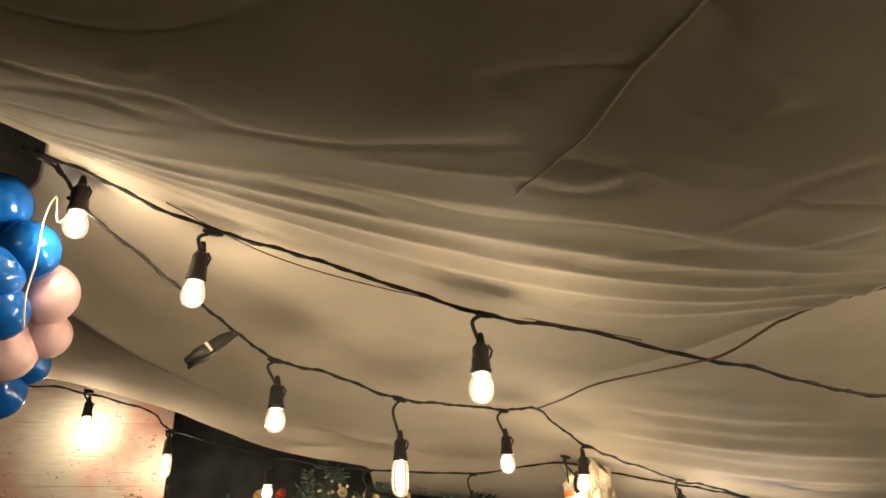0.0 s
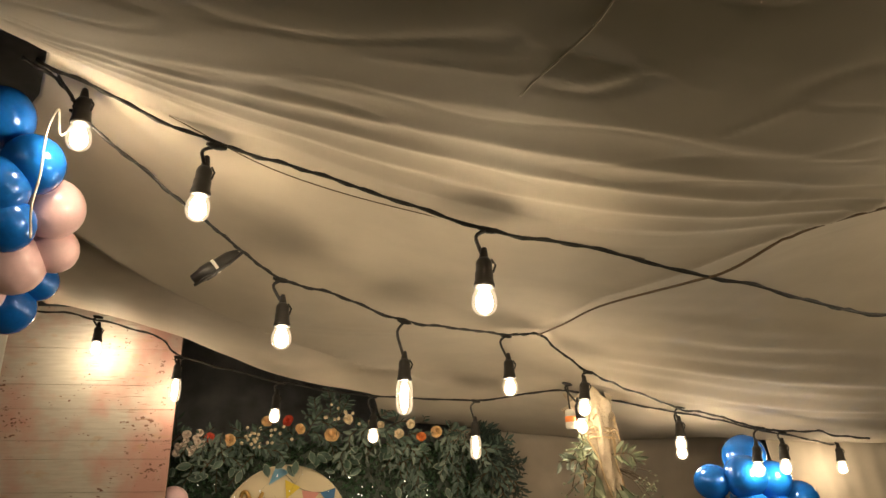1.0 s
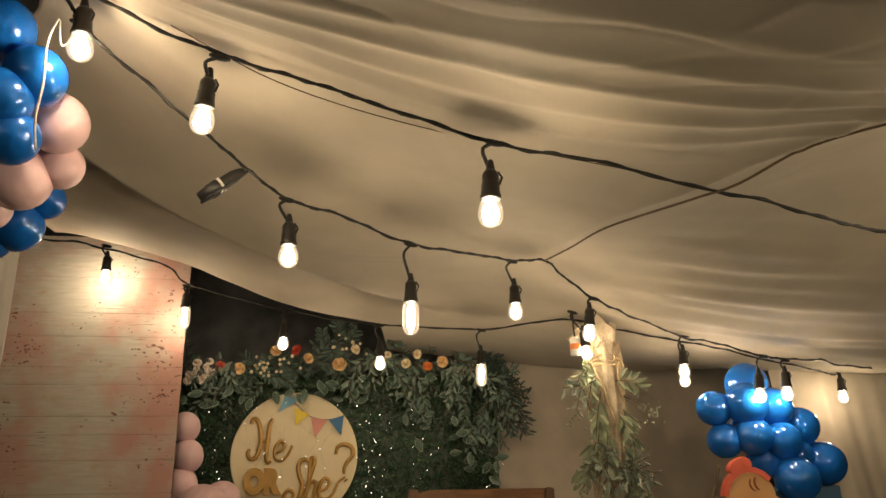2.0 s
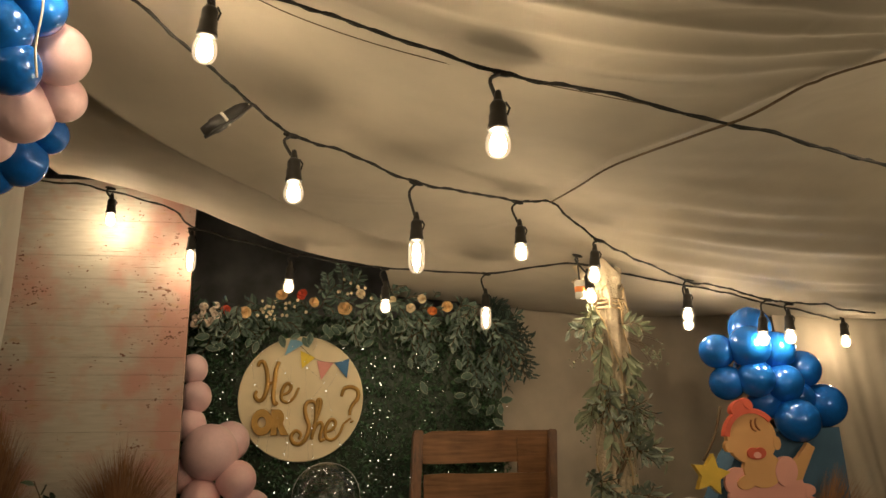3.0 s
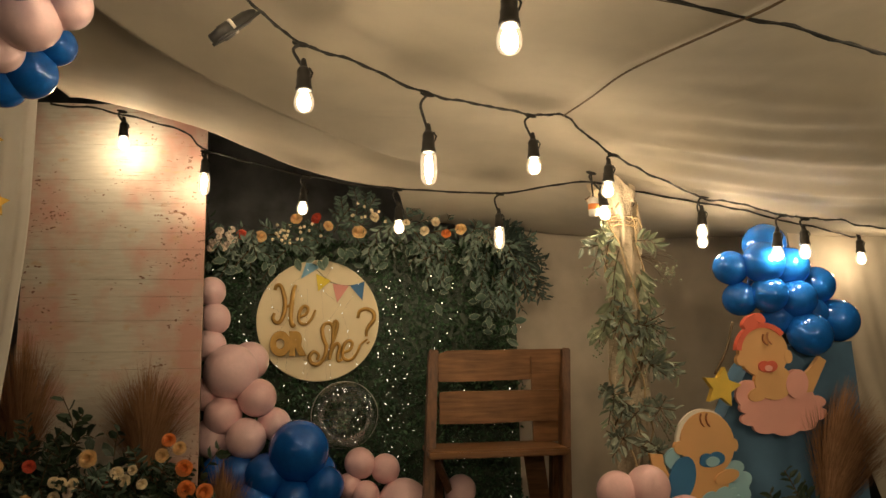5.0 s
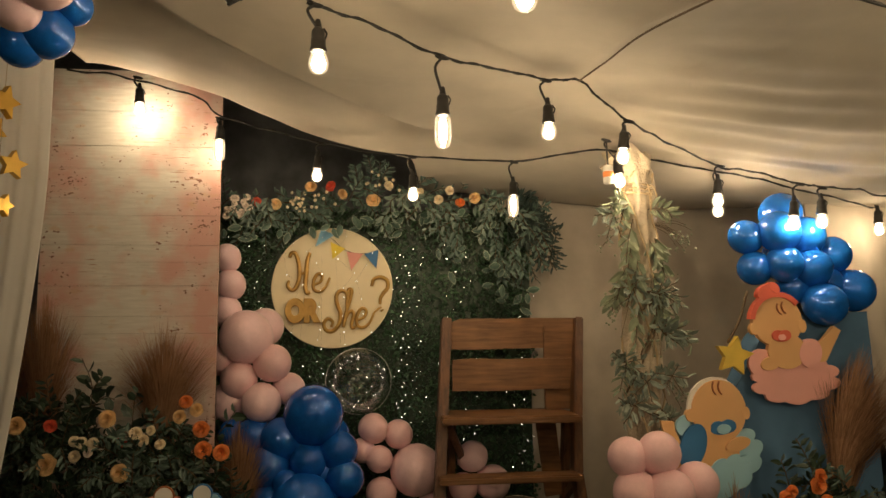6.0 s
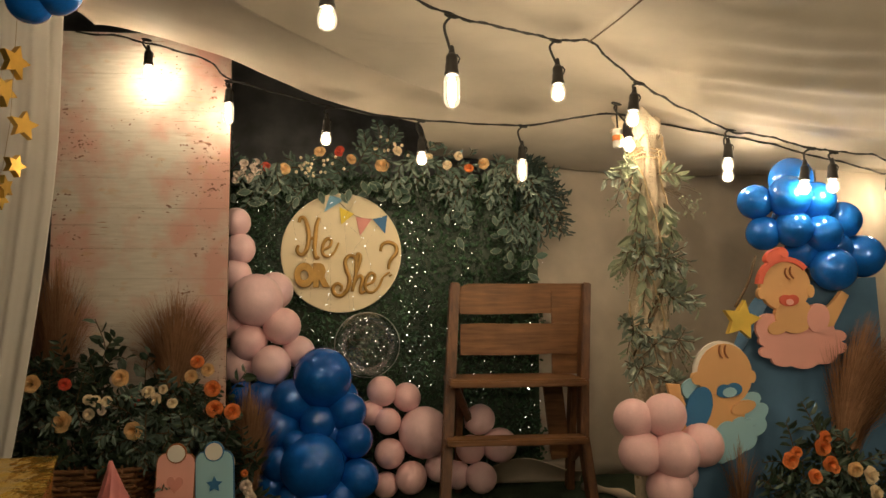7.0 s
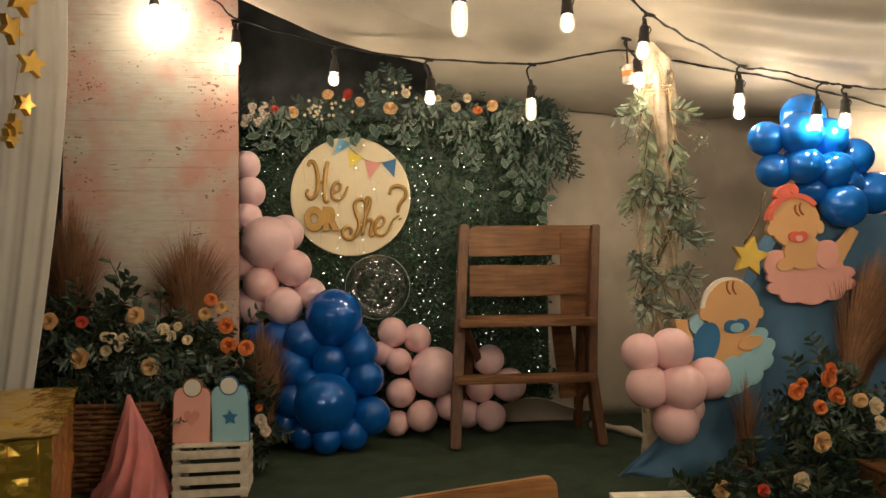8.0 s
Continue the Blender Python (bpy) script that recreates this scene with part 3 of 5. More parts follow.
panel = group_of("plank_backdrop", (-0.91, -0.53, 0), "weathered pink and cream plank backdrop standing upright", "backdrop panel")
bm = bmesh.new()
box(bm, -1.305, -0.515, -0.535, -0.50, 0, 2.285)
part("frame", bm, M_STEM, panel, smooth=False)
z, row = 0.0, 0
while z < 2.28:
    h = min(random.choice((0.08, 0.11, 0.14, 0.17)), 2.29 - z)
    bm = bmesh.new()
    off = random.uniform(-0.0008, 0.0008)
    box(bm, -1.31, -0.51, -0.55 + off, -0.537, z + 0.0005, z + h - 0.0005, bevel=0.0010)
    part("plank", bm, M_PLANKS, panel, smooth=False)
    z += h

# ---- string lights ----
string_lights("black festoon string with lit bulbs across the canopy",
              [(-0.46, -2.75, 2.21), (-0.31, -2.67, 2.14), (-0.096, -2.664, 2.052), (0.07, -2.66, 2.01), (0.25, -2.67, 1.95), (0.496, -2.69, 1.866), (0.70, -2.68, 1.842), (1.0, -2.70, 1.775), (1.27, -2.68, 1.73), (1.47, -2.66, 1.71), (1.9, -2.75, 1.70), (2.2, -3.2, 1.74), (2.25, -3.8, 1.72), (2.2, -4.4, 1.74), (3.3, -5.0, 1.9)],
              [((-0.096, -2.664, 2.045), (-0.133, -2.60, 1.925), "round", None), ((0.496, -2.69, 1.866), (0.478, -2.715, 1.695), "round", M_NEAR),
               ((1.9, -2.75, 1.70), (1.9, -2.75, 1.55), "round", None), ((2.2, -3.2, 1.74), (2.2, -3.2, 1.58), "round", M_SIDE), ((2.25, -3.8, 1.72), (2.25, -3.8, 1.56), "round", M_SIDE), ((2.2, -4.4, 1.74), (2.2, -4.4, 1.58), "round", M_SIDE)])
string_lights("black festoon string with lit bulbs along the open front", [(-2.62, -6.4, 2.22), (-0.8, -6.4, 2.00), (0.3, -6.4, 1.95), (1.3, -6.4, 1.98), (3.32, -6.4, 2.22)],
              [((x, -6.4, z), (x, -6.4, z - 0.17), "round", M_FRONT) for x, z in ((-2.4, 2.19), (-2.1, 2.15), (-1.7, 2.10), (-1.3, 2.05), (-0.9, 2.01), (-0.4, 1.97), (0.2, 1.95))])
string_lights("black festoon string with lit bulbs and a taped plug end",
              [(-0.50, -2.72, 2.24), (-0.43, -2.65, 2.17), (-0.38, -2.62, 2.11), (-0.25, -2.50, 2.03), (-0.15, -2.38, 1.985), (-0.07, -2.27, 1.95), (0.03, -2.17, 1.915), (0.18, -2.08, 1.90), (0.40, -1.93, 1.872), (0.60, -1.79, 1.89), (0.794, -1.653, 1.91), (0.934, -1.60, 1.928), (1.02, -1.55, 1.88), (1.155, -1.487, 1.82), (1.40, -1.28, 1.79), (1.75, -1.03, 1.765), (1.88, -1.15, 1.70), (2.02, -1.18, 1.655), (2.12, -1.18, 1.64), (2.47, -1.0, 1.665), (2.76, -0.9, 1.67)],
              [((0.03, -2.17, 1.91), (0.042, -2.19, 1.742), "round", None), ((0.40, -1.93, 1.868), (0.40, -1.935, 1.632), "long", None),
               ((0.794, -1.653, 1.905), (0.802, -1.652, 1.722), "round", None), ((1.155, -1.487, 1.815), (1.13, -1.48, 1.682), "round", None),
               ((1.75, -1.02, 1.765), (1.73, -1.02, 1.605), "round", None), ((2.02, -1.18, 1.65), (1.975, -1.19, 1.48), "round", None),
               ((2.12, -1.18, 1.635), (2.11, -1.18, 1.49), "round", None)])
string_lights("black festoon string with lit bulbs in front of the leaf wall",
              [(-1.15, -0.76, 2.24), (-0.85, -0.74, 2.20), (-0.58, -0.74, 2.10), (-0.49, -0.72, 2.03), (-0.25, -0.71, 1.965), (-0.03, -0.70, 1.915), (0.39, -0.72, 1.855), (0.87, -0.74, 1.835), (1.22, -0.90, 1.855), (1.48, -0.92, 1.83), (1.79, -0.95, 1.775), (2.05, -0.95, 1.72), (2.5, -0.8, 1.70), (2.74, -0.67, 1.73)],
              [((-0.85, -0.74, 2.19), (-0.85, -0.70, 2.055), "round", M_SPOT), ((-0.49, -0.70, 2.02), (-0.498, -0.665, 1.878), "long", None),
               ((-0.03, -0.70, 1.91), (-0.05, -0.68, 1.765), "round", None), ((0.39, -0.72, 1.85), (0.395, -0.72, 1.672), "round", None),
               ((0.87, -0.74, 1.83), (0.862, -0.75, 1.617), "long", None), ((1.20, -1.10, 1.845), (1.245, -1.12, 1.665), "round", None),
               ((1.79, -0.92, 1.77), (1.79, -0.90, 1.58), "round", None), ((2.73, -0.70, 1.725), (2.72, -0.72, 1.525), "round", None)])
string_lights("single bulb on the string end beside the balloons", [(-0.44, -2.68, 2.19), (-0.41, -2.65, 2.14), (-0.395, -2.64, 2.12)],
              [((-0.395, -2.64, 2.12), (-0.389, -2.637, 2.062), "round", None)])


def cord_plug():
    """Plug and connector taped together, hanging from the string."""
    e = group_of("cord_plug", (-0.07, -2.27, 1.94), "black plug and connector bound with a white tie", "plug")
    a, b = Vector((-0.078, -2.27, 1.951)), Vector((-0.182, -2.27, 1.868))
    q = Vector((0, 0, -1)).rotation_difference(b - a).to_matrix().to_4x4()
    bm = bmesh.new()
    lathe(bm, [(0.006, 0.0), (0.011, -0.012), (0.0155, -0.03), (0.0165, -0.075), (0.019, -0.08), (0.019, -0.105), (0.0165, -0.11), (0.014, -0.135), (0.010, -0.137)], 12, Matrix.Translation(a) @ q @ Matrix.Diagonal((1.15, 0.95, 1, 1)))
    part("plug_body", bm, M_SOCKET, e)
    bm = bmesh.new()
    tube(bm, spline([a + Vector((0.012, 0, 0.0)), a.lerp(b, 0.3) + Vector((0.010, -0.012, -0.014)), a.lerp(b, 0.75) + Vector((0.009, -0.012, -0.014)), a.lerp(b, 1.02) + Vector((0.004, 0, -0.012))], 6), 0.0045, 6)
    part("cord_loop", bm, M_CORD, e)
    bm = bmesh.new()
    lathe(bm, [(0.019, -0.066), (0.0205, -0.067), (0.0205, -0.073), (0.019, -0.074)], 12, Matrix.Translation(a) @ q)
    part("tie", bm, M_WHITEP, e, "white cable tie")


cord_plug()

bm = bmesh.new()
tube(bm, [Vector((p.x, p.y, min(p.z, grid_height(p.x, p.y) - 0.006))) for p in spline([(0.93, -1.60, 1.925), (0.93, -1.90, 1.885), (0.94, -2.20, 1.855), (0.985, -2.62, 1.785), (1.03, -2.74, 1.778), (1.18, -2.76, 1.86), (1.40, -2.80, 1.965), (1.62, -2.84, 2.07)], 8)], 0.0032, 6)
tagged(part("ridge_rope", bm, M_STEM), "thin brown rope tied under the canopy", "rope")
bm = bmesh.new()
tube(bm, spline([(-0.20, -2.68, 2.105), (0.05, -2.62, 2.01), (0.4, -2.55, 1.955), (0.9, -2.6, 1.85)], 10), 0.0013, 5)
tagged(part("canopy_string", bm, M_STEM), "thin dark string along the canopy seam", "string")

# ---- leaf wall with garland ----
hedge = group_of("leaf_wall", (0.3, 0.06, 0), "artificial dark green boxwood leaf wall", "leaf wall")
bm = bmesh.new()
box(bm, -0.75, 1.12, 0.07, 0.12, 0, 1.72)
part("backing_board", bm, M_LEAF, hedge, smooth=False)
N = 16000
P = np.column_stack([np.random.uniform(-0.75, 1.14, N), np.random.uniform(0.0, 0.075, N), np.random.uniform(0.0, 1.74, N)])
keep = P[:, 0] < 1.12 + 0.05 * np.sin(P[:, 2] * 9)
keep &= np.hypot(P[:, 0], P[:, 2] - 1.283) > 0.335
P = P[keep]
W = np.column_stack([np.random.normal(0, 0.8, len(P)), np.random.uniform(-1.3, -0.2, len(P)), np.random.normal(0.1, 0.8, len(P))])
leaves("boxwood_leaves", P, W, np.random.uniform(0.016, 0.034, len(P)), M_HEDGE, 0.6, hedge, "", "stuff")


def edged_leaves(name, places, ways, sizes, width, parent):
    """Broad dark leaves with a pale rim, as one mesh of two materials."""
    bm = bmesh.new()
    for p, w, L in zip(places, ways, sizes):
        w = Vector(w).normalized()
        s = w.cross(Vector((random.uniform(-0.3, 0.3), 1, random.uniform(-0.3, 0.3)))).normalized()
        u = s.cross(w)
        mid = p + w * L * 0.5 - u * L * 0.03
        ring = [(0, 0), (0.2, 0.36), (0.5, 0.5), (0.8, 0.3), (1, 0), (0.8, -0.3), (0.5, -0.5), (0.2, -0.36)]
        outer = [p + w * L * a + s * L * width * b + u * L * 0.10 * abs(b) for a, b in ring]
        vo = [bm.verts.new(q) for q in outer]
        vi = [bm.verts.new(mid + (q - mid) * 0.88) for q in outer]
        c = bm.verts.new(mid)
        for k in range(8):
            n = (k + 1) % 8
            bm.faces.new((vo[k], vo[n], vi[n], vi[k])).material_index = 1
            bm.faces.new((vi[k], vi[n], c))
    part(name, bm, [M_EDGED, M_RIM], parent, "dark leaves with pale edges", smooth=False)["kind"] = "stuff"


def spray(stem, count, size, spread, width=0.35, droop=0.2, tilt=0.0):
    """Leaf bases and ways in pairs along a stem curve."""
    pts = spline(stem, 6)
    ps, ws, ss = [], [], []
    for k in range(count):
        f = (k + 0.5) / count * (len(pts) - 1)
        i = min(int(f), len(pts) - 2)
        p = pts[i].lerp(pts[i + 1], f - i)
        d = (pts[i + 1] - pts[i]).normalized()
        s = d.cross(Vector((random.uniform(-0.5, 0.5), 1, random.uniform(-0.3, 0.3)))).normalized() * (1 if k % 2 else -1)
        w = d * 0.7 + s * spread + Vector((random.uniform(-0.2, 0.2), random.uniform(-0.5, 0.1), random.uniform(-0.2, 0.2) - droop))
        ps.append(p)
        ws.append(w)
        ss.append(size * random.uniform(0.7, 1.2) * (1 - 0.35 * k / count))
    return ps, ws, ss


def foliage(name, stems, count, size, material, parent, spread=0.8, width=0.35, label="", droop=0.2):
    ps, ws, ss = [], [], []
    bm = bmesh.new()
    for st in stems:
        a, b, c = spray(st, count, size, spread, width, droop)
        ps += a
        ws += b
        ss += c
        tube(bm, spline(st, 4), 0.0022, 5)
    part("stem_tangle", bm, M_STEM, parent)["kind"] = "stuff"
    return leaves(name, ps, ws, ss, material, width, parent, label, "stuff")


ROSES = {k: rose_mesh("rose_" + k, m) for k, m in ROSE.items()}


def rose(parent, kind, at, r, face=(0, -1, 0.15), label=""):
    f = Vector(face) + Vector((random.uniform(-0.3, 0.3), 0, random.uniform(-0.25, 0.25)))
    q = Vector((0, 0, 1)).rotation_difference(f).to_matrix().to_4x4() @ Matrix.Rotation(random.uniform(0, 6), 4, "Z")
    return placed("flower", ROSES[kind], Matrix.Translation(at) @ q @ Matrix.Diagonal((r, r, r, 1)), parent, label)


garland = group_of("flower_garland", (0.3, -0.05, 1.7), "eucalyptus garland with peach, red and cream flowers on the leaf wall", "garland")
stems = []
for k in range(64):
    x = random.uniform(-0.62, 1.18)
    zt = 1.76 + 0.07 * math.sin(x * 4) - 0.12 * max(0, x - 0.85)
    a = random.uniform(-2.6, 0.4) if random.random() < 0.75 else random.uniform(0.3, 2.6)
    L = random.uniform(0.10, 0.19)
    p = Vector((x, random.uniform(-0.10, -0.01), zt + random.uniform(-0.06, 0.06)))
    d = Vector((math.cos(a) * 0.9, random.uniform(-0.25, 0.0), math.sin(a)))
    if abs(x + d.x * L) < 0.24 and d.z < 0:
        d.z, L = -0.15, L * 0.7
    stems.append([p, p + d * L * 0.5, p + d * L + Vector((0, 0, -0.03))])
foliage("eucalyptus_leaves", stems, 11, 0.060, M_EUCA, garland, 0.8, 0.40)
stems = [[(0.20, -0.05, 1.80), (0.21, -0.09, 1.92), (0.19, -0.10, 2.0)], [(0.24, -0.06, 1.80), (0.28, -0.10, 1.90), (0.31, -0.10, 1.95)], [(0.16, -0.06, 1.80), (0.13, -0.08, 1.90), (0.12, -0.08, 1.95)]]
foliage("upright_eucalyptus", stems, 18, 0.06, M_EUCA, garland, 0.8, 0.34)
stems = []
for k in range(17):
    x = random.choice((random.uniform(0.86, 1.12), random.uniform(0.9, 1.12), random.uniform(0.55, 0.72)))
    z0 = random.uniform(1.42, 1.70) if x > 0.8 else random.uniform(1.60, 1.70)
    L = random.uniform(0.12, 0.22)
    stems.append([(x, -0.06, z0), (x + random.uniform(-0.04, 0.05), -0.09, z0 - L * 0.5), (x + random.uniform(-0.07, 0.08), -0.07, z0 - L)])
foliage("trailing_eucalyptus", stems, 10, 0.066, M_EUCA, garland, 0.75, 0.40, droop=0.5)
stems = []
for k in range(30):
    z0 = 1.60 + 0.006 * k
    stems.append([(0.98, -0.02, z0), (1.10, -0.06 - 0.03 * random.random(), z0 + random.uniform(-0.08, 0.06)), (1.24 + random.uniform(-0.10, 0.04), -0.05, z0 - 0.06 + random.uniform(-0.20, 0.06))])
foliage("fern_leaves", stems, 26, 0.070, M_FERN, garland, 1.0, 0.34)
ps, ws, ss = [], [], []
for cx, cz, sx, sz, n in ((-0.38, 1.60, 0.14, 0.035, 20), (0.02, 1.62, 0.10, 0.020, 9), (0.18, 1.63, 0.05, 0.03, 8), (0.30, 1.60, 0.06, 0.04, 12), (0.66, 1.50, 0.06, 0.07, 14), (0.90, 1.38, 0.07, 0.07, 12), (1.0, 1.22, 0.05, 0.06, 12), (0.55, 1.68, 0.10, 0.03, 10)):
    for k in range(int(n * 0.7)):
        p = Vector((cx + random.gauss(0, sx), random.uniform(-0.12, -0.06), cz + random.gauss(0, sz)))
        ps.append(p)
        ws.append((random.gauss(0, 0.6), random.uniform(-0.5, 0), random.uniform(-1.2, 0.2)))
        ss.append(random.uniform(0.055, 0.085))
edged_leaves("edged_leaves", ps, ws, ss, 0.52, garland)
stems = []
for k in range(16):
    x = random.choice((random.uniform(0.25, 0.65), random.uniform(0.82, 1.05), random.uniform(-0.5, -0.25)))
    z0 = 1.74 + random.uniform(-0.05, 0.06)
    stems.append([(x, -0.10, z0), (x + random.uniform(-0.06, 0.06), -0.13, z0 - 0.05), (x + random.uniform(-0.1, 0.1), -0.12, z0 - random.uniform(0.08, 0.2))])
foliage("pale_eucalyptus", stems, 10, 0.062, M_PALEGREEN, garland, 0.8, 0.4, droop=0.4)
for kind, x, z, r in (("red", -0.41, 1.74, 0.032), ("peach", -0.30, 1.73, 0.042), ("peach", -0.11, 1.81, 0.036), ("red", -0.01, 1.82, 0.036), ("peach", 0.05, 1.775, 0.038), ("peach", 0.23, 1.745, 0.042), ("cream", 0.31, 1.84, 0.03), ("cream", 0.58, 1.765, 0.032), ("cream", 0.64, 1.80, 0.028), ("orange", 0.70, 1.745, 0.03), ("peach", 0.78, 1.78, 0.04), ("cream", 1.0, 1.66, 0.03), ("cream", 0.48, 1.80, 0.026)):
    rose(garland, kind, (x + random.uniform(-0.01, 0.01), random.uniform(-0.125, -0.085), z + random.uniform(-0.012, 0.012)), r * random.uniform(0.78, 1.0), (random.uniform(-0.4, 0.4), -1, 0.15))
for k in range(15):
    rose(garland, "white", (-0.56 + 0.13 * random.random(), -0.12, 1.72 + random.uniform(-0.07, 0.06)), random.uniform(0.016, 0.024))
bm = bmesh.new()
for k in range(46):
    cx, cz = random.choice(((-0.17, 1.74), (-0.05, 1.77), (0.27, 1.87), (0.42, 1.80)))
    m = Matrix.Translation((cx + random.gauss(0, 0.045), -0.11 + random.uniform(-0.02, 0.02), cz + random.gauss(0, 0.03))) @ Matrix.Diagonal((0.010, 0.010, 0.010, 1))
    bmesh.ops.create_icosphere(bm, subdivisions=1, radius=1, matrix=m)
part("berry_spray", bm, ROSE["cream"], garland, "small cream berry clusters")["kind"] = "stuff"


def fairy_lights():
    e = group_of("fairy_lights", (0.2, -0.02, 1.7), "curtain of small white fairy lights over the leaf wall", "fairy lights")
    for x, top, bottom, count in ((-0.55, 1.6, 0.9, 9), (-0.47, 1.6, 0.85, 11), (-0.40, 1.55, 0.8, 10), (-0.12, 0.92, 0.5, 6), (-0.06, 0.95, 0.55, 6), (0.0, 0.9, 0.6, 4), (0.36, 1.55, 0.5, 18), (0.42, 1.5, 0.5, 17), (0.47, 1.45, 0.5, 12), (0.62, 1.5, 0.6, 10), (0.74, 1.5, 0.3, 11), (0.80, 1.0, 0.35, 8), (1.03, 1.35, 0.3, 9), (1.06, 1.1, 0.3, 8), (-0.22, 1.55, 1.05, 5), (-0.08, 1.58, 0.98, 6), (0.05, 1.58, 0.98, 6), (0.18, 1.55, 1.05, 5)):
        wire, led = bmesh.new(), bmesh.new()
        pts = []
        for k in range(int(count * 1.5)):
            z = top + (bottom - top) * (k + random.uniform(-0.4, 0.4)) / max(1, int(count * 1.5) - 1)
            pts.append(Vector((x + random.gauss(0, 0.026), -0.036, z)))
        pts.sort(key=lambda p: -p.z)
        tube(wire, [(x, 0.0, 1.7)] + pts, 0.00035, 4)
        for p in pts:
            bmesh.ops.create_icosphere(led, subdivisions=1, radius=1, matrix=Matrix.Translation(p) @ Matrix.Diagonal((1, 1, 1.1, 1)) @ Matrix.Scale(random.choice((0.0013, 0.0016, 0.0021)), 4))
        w = part("wire", wire, M_STEM, e)
        part("leds", led, M_LED, w, "lit white micro bulbs")["kind"] = "stuff"


fairy_lights()

# ---- round sign ----
sign = group_of("round_sign", (0, 0, 0.95), "round cream board with gold lettering hung on the leaf wall", "sign")
bm = bmesh.new()
lathe(bm, [(0.32, -0.012), (0.33, -0.008), (0.33, 0.008), (0.325, 0.012)], 64, Matrix.Translation((0, 0, 1.283)) @ Matrix.Rotation(math.pi / 2, 4, "X"))
part("board", bm, M_SIGN, sign, smooth=False)


def lettering(body, x, z, size, shear, wide, thick, rise=0.0):
    cu = bpy.data.curves.new("letters", "FONT")
    cu.body, cu.size, cu.shear, cu.extrude, cu.offset, cu.bevel_depth, cu.bevel_resolution = body, size, shear, 0.008, thick, 0.0035, 2
    cu.align_x = "CENTER"
    tmp = new("tmp_text", cu)
    bpy.context.view_layer.update()
    me = bpy.data.meshes.new_from_object(tmp.evaluated_get(bpy.context.evaluated_depsgraph_get()))
    bpy.data.objects.remove(tmp)
    me.materials.clear()
    me.materials.append(M_GOLDLET)
    return placed("lettering", me, Matrix.Translation((x, -0.026, z)) @ Matrix.Rotation(math.pi / 2, 4, "X") @ Matrix.Rotation(rise, 4, "Z") @ Matrix.Diagonal((wide, 1, 1, 1)), sign, "raised tan gold letters")


def brush(strokes):
    """Script letters as rounded, slightly flattened pen strokes: (thickness, points on the board)."""
    bm = bmesh.new()
    for thick, pts in strokes:
        line = spline([(x, 0, z) for x, z in pts], 7)
        n = len(line) - 1
        tube(bm, line, [thick * (0.55 + 0.45 * math.sin(math.pi * min(1, 0.12 + 0.8 * i / n))) for i in range(n + 1)], 8)
    bmesh.ops.transform(bm, verts=bm.verts, matrix=Matrix.Translation((0, -0.022, 1.283)) @ Matrix.Diagonal((1, 0.75, 1, 1)))
    part("lettering", bm, M_GOLDLET, sign, "raised tan gold script letters")


def small_e(x, z, k):
    return [(x - 0.045 * k, z - 0.010 * k), (x, z + 0.010 * k), (x + 0.012 * k, z + 0.045 * k), (x - 0.012 * k, z + 0.056 * k), (x - 0.036 * k, z + 0.02 * k),
            (x - 0.036 * k, z - 0.03 * k), (x - 0.005 * k, z - 0.046 * k), (x + 0.03 * k, z - 0.02 * k), (x + 0.055 * k, z + 0.035 * k)]


brush([(0.0125, [(-0.232, 0.165), (-0.222, 0.190), (-0.200, 0.185), (-0.182, 0.130), (-0.178, 0.060), (-0.196, 0.000), (-0.222, -0.012), (-0.240, 0.012), (-0.232, 0.040)]),
       (0.0130, [(-0.122, 0.192), (-0.136, 0.150), (-0.142, 0.080), (-0.146, 0.010), (-0.136, -0.030), (-0.120, -0.022)]),
       (0.0085, [(-0.190, 0.066), (-0.160, 0.078), (-0.128, 0.092)]), (0.0100, small_e(-0.066, 0.022, 0.95))])
lettering("OR", -0.163, 1.105, 0.155, 0.0, 0.76, 0.011)
brush([(0.0120, [(0.082, -0.052), (0.070, -0.022), (0.040, -0.020), (0.022, -0.050), (0.030, -0.100), (0.046, -0.145), (0.036, -0.200), (0.004, -0.236), (-0.032, -0.230), (-0.044, -0.196), (-0.022, -0.170), (0.004, -0.186), (-0.004, -0.214)]),
       (0.0110, [(0.060, -0.215), (0.074, -0.140), (0.098, -0.060), (0.104, -0.018), (0.090, -0.010), (0.082, -0.050), (0.078, -0.130), (0.064, -0.214)]),
       (0.0105, [(0.066, -0.190), (0.086, -0.142), (0.106, -0.128), (0.116, -0.150), (0.106, -0.196), (0.110, -0.222), (0.132, -0.212)]), (0.0100, small_e(0.172, -0.172, 1.02)), (0.0065, [(0.228, -0.136), (0.250, -0.118), (0.268, -0.106)])])
brush([(0.0115, [(0.214, 0.008), (0.226, 0.046), (0.262, 0.058), (0.298, 0.040), (0.302, 0.000), (0.276, -0.034), (0.262, -0.062), (0.260, -0.092)]), (0.0110, [(0.270, -0.121), (0.272, -0.125), (0.275, -0.129)])])
flags = group_of("bunting", (0.08, -0.02, 1.5), "small paper bunting flags in blue, yellow and pink", "bunting")
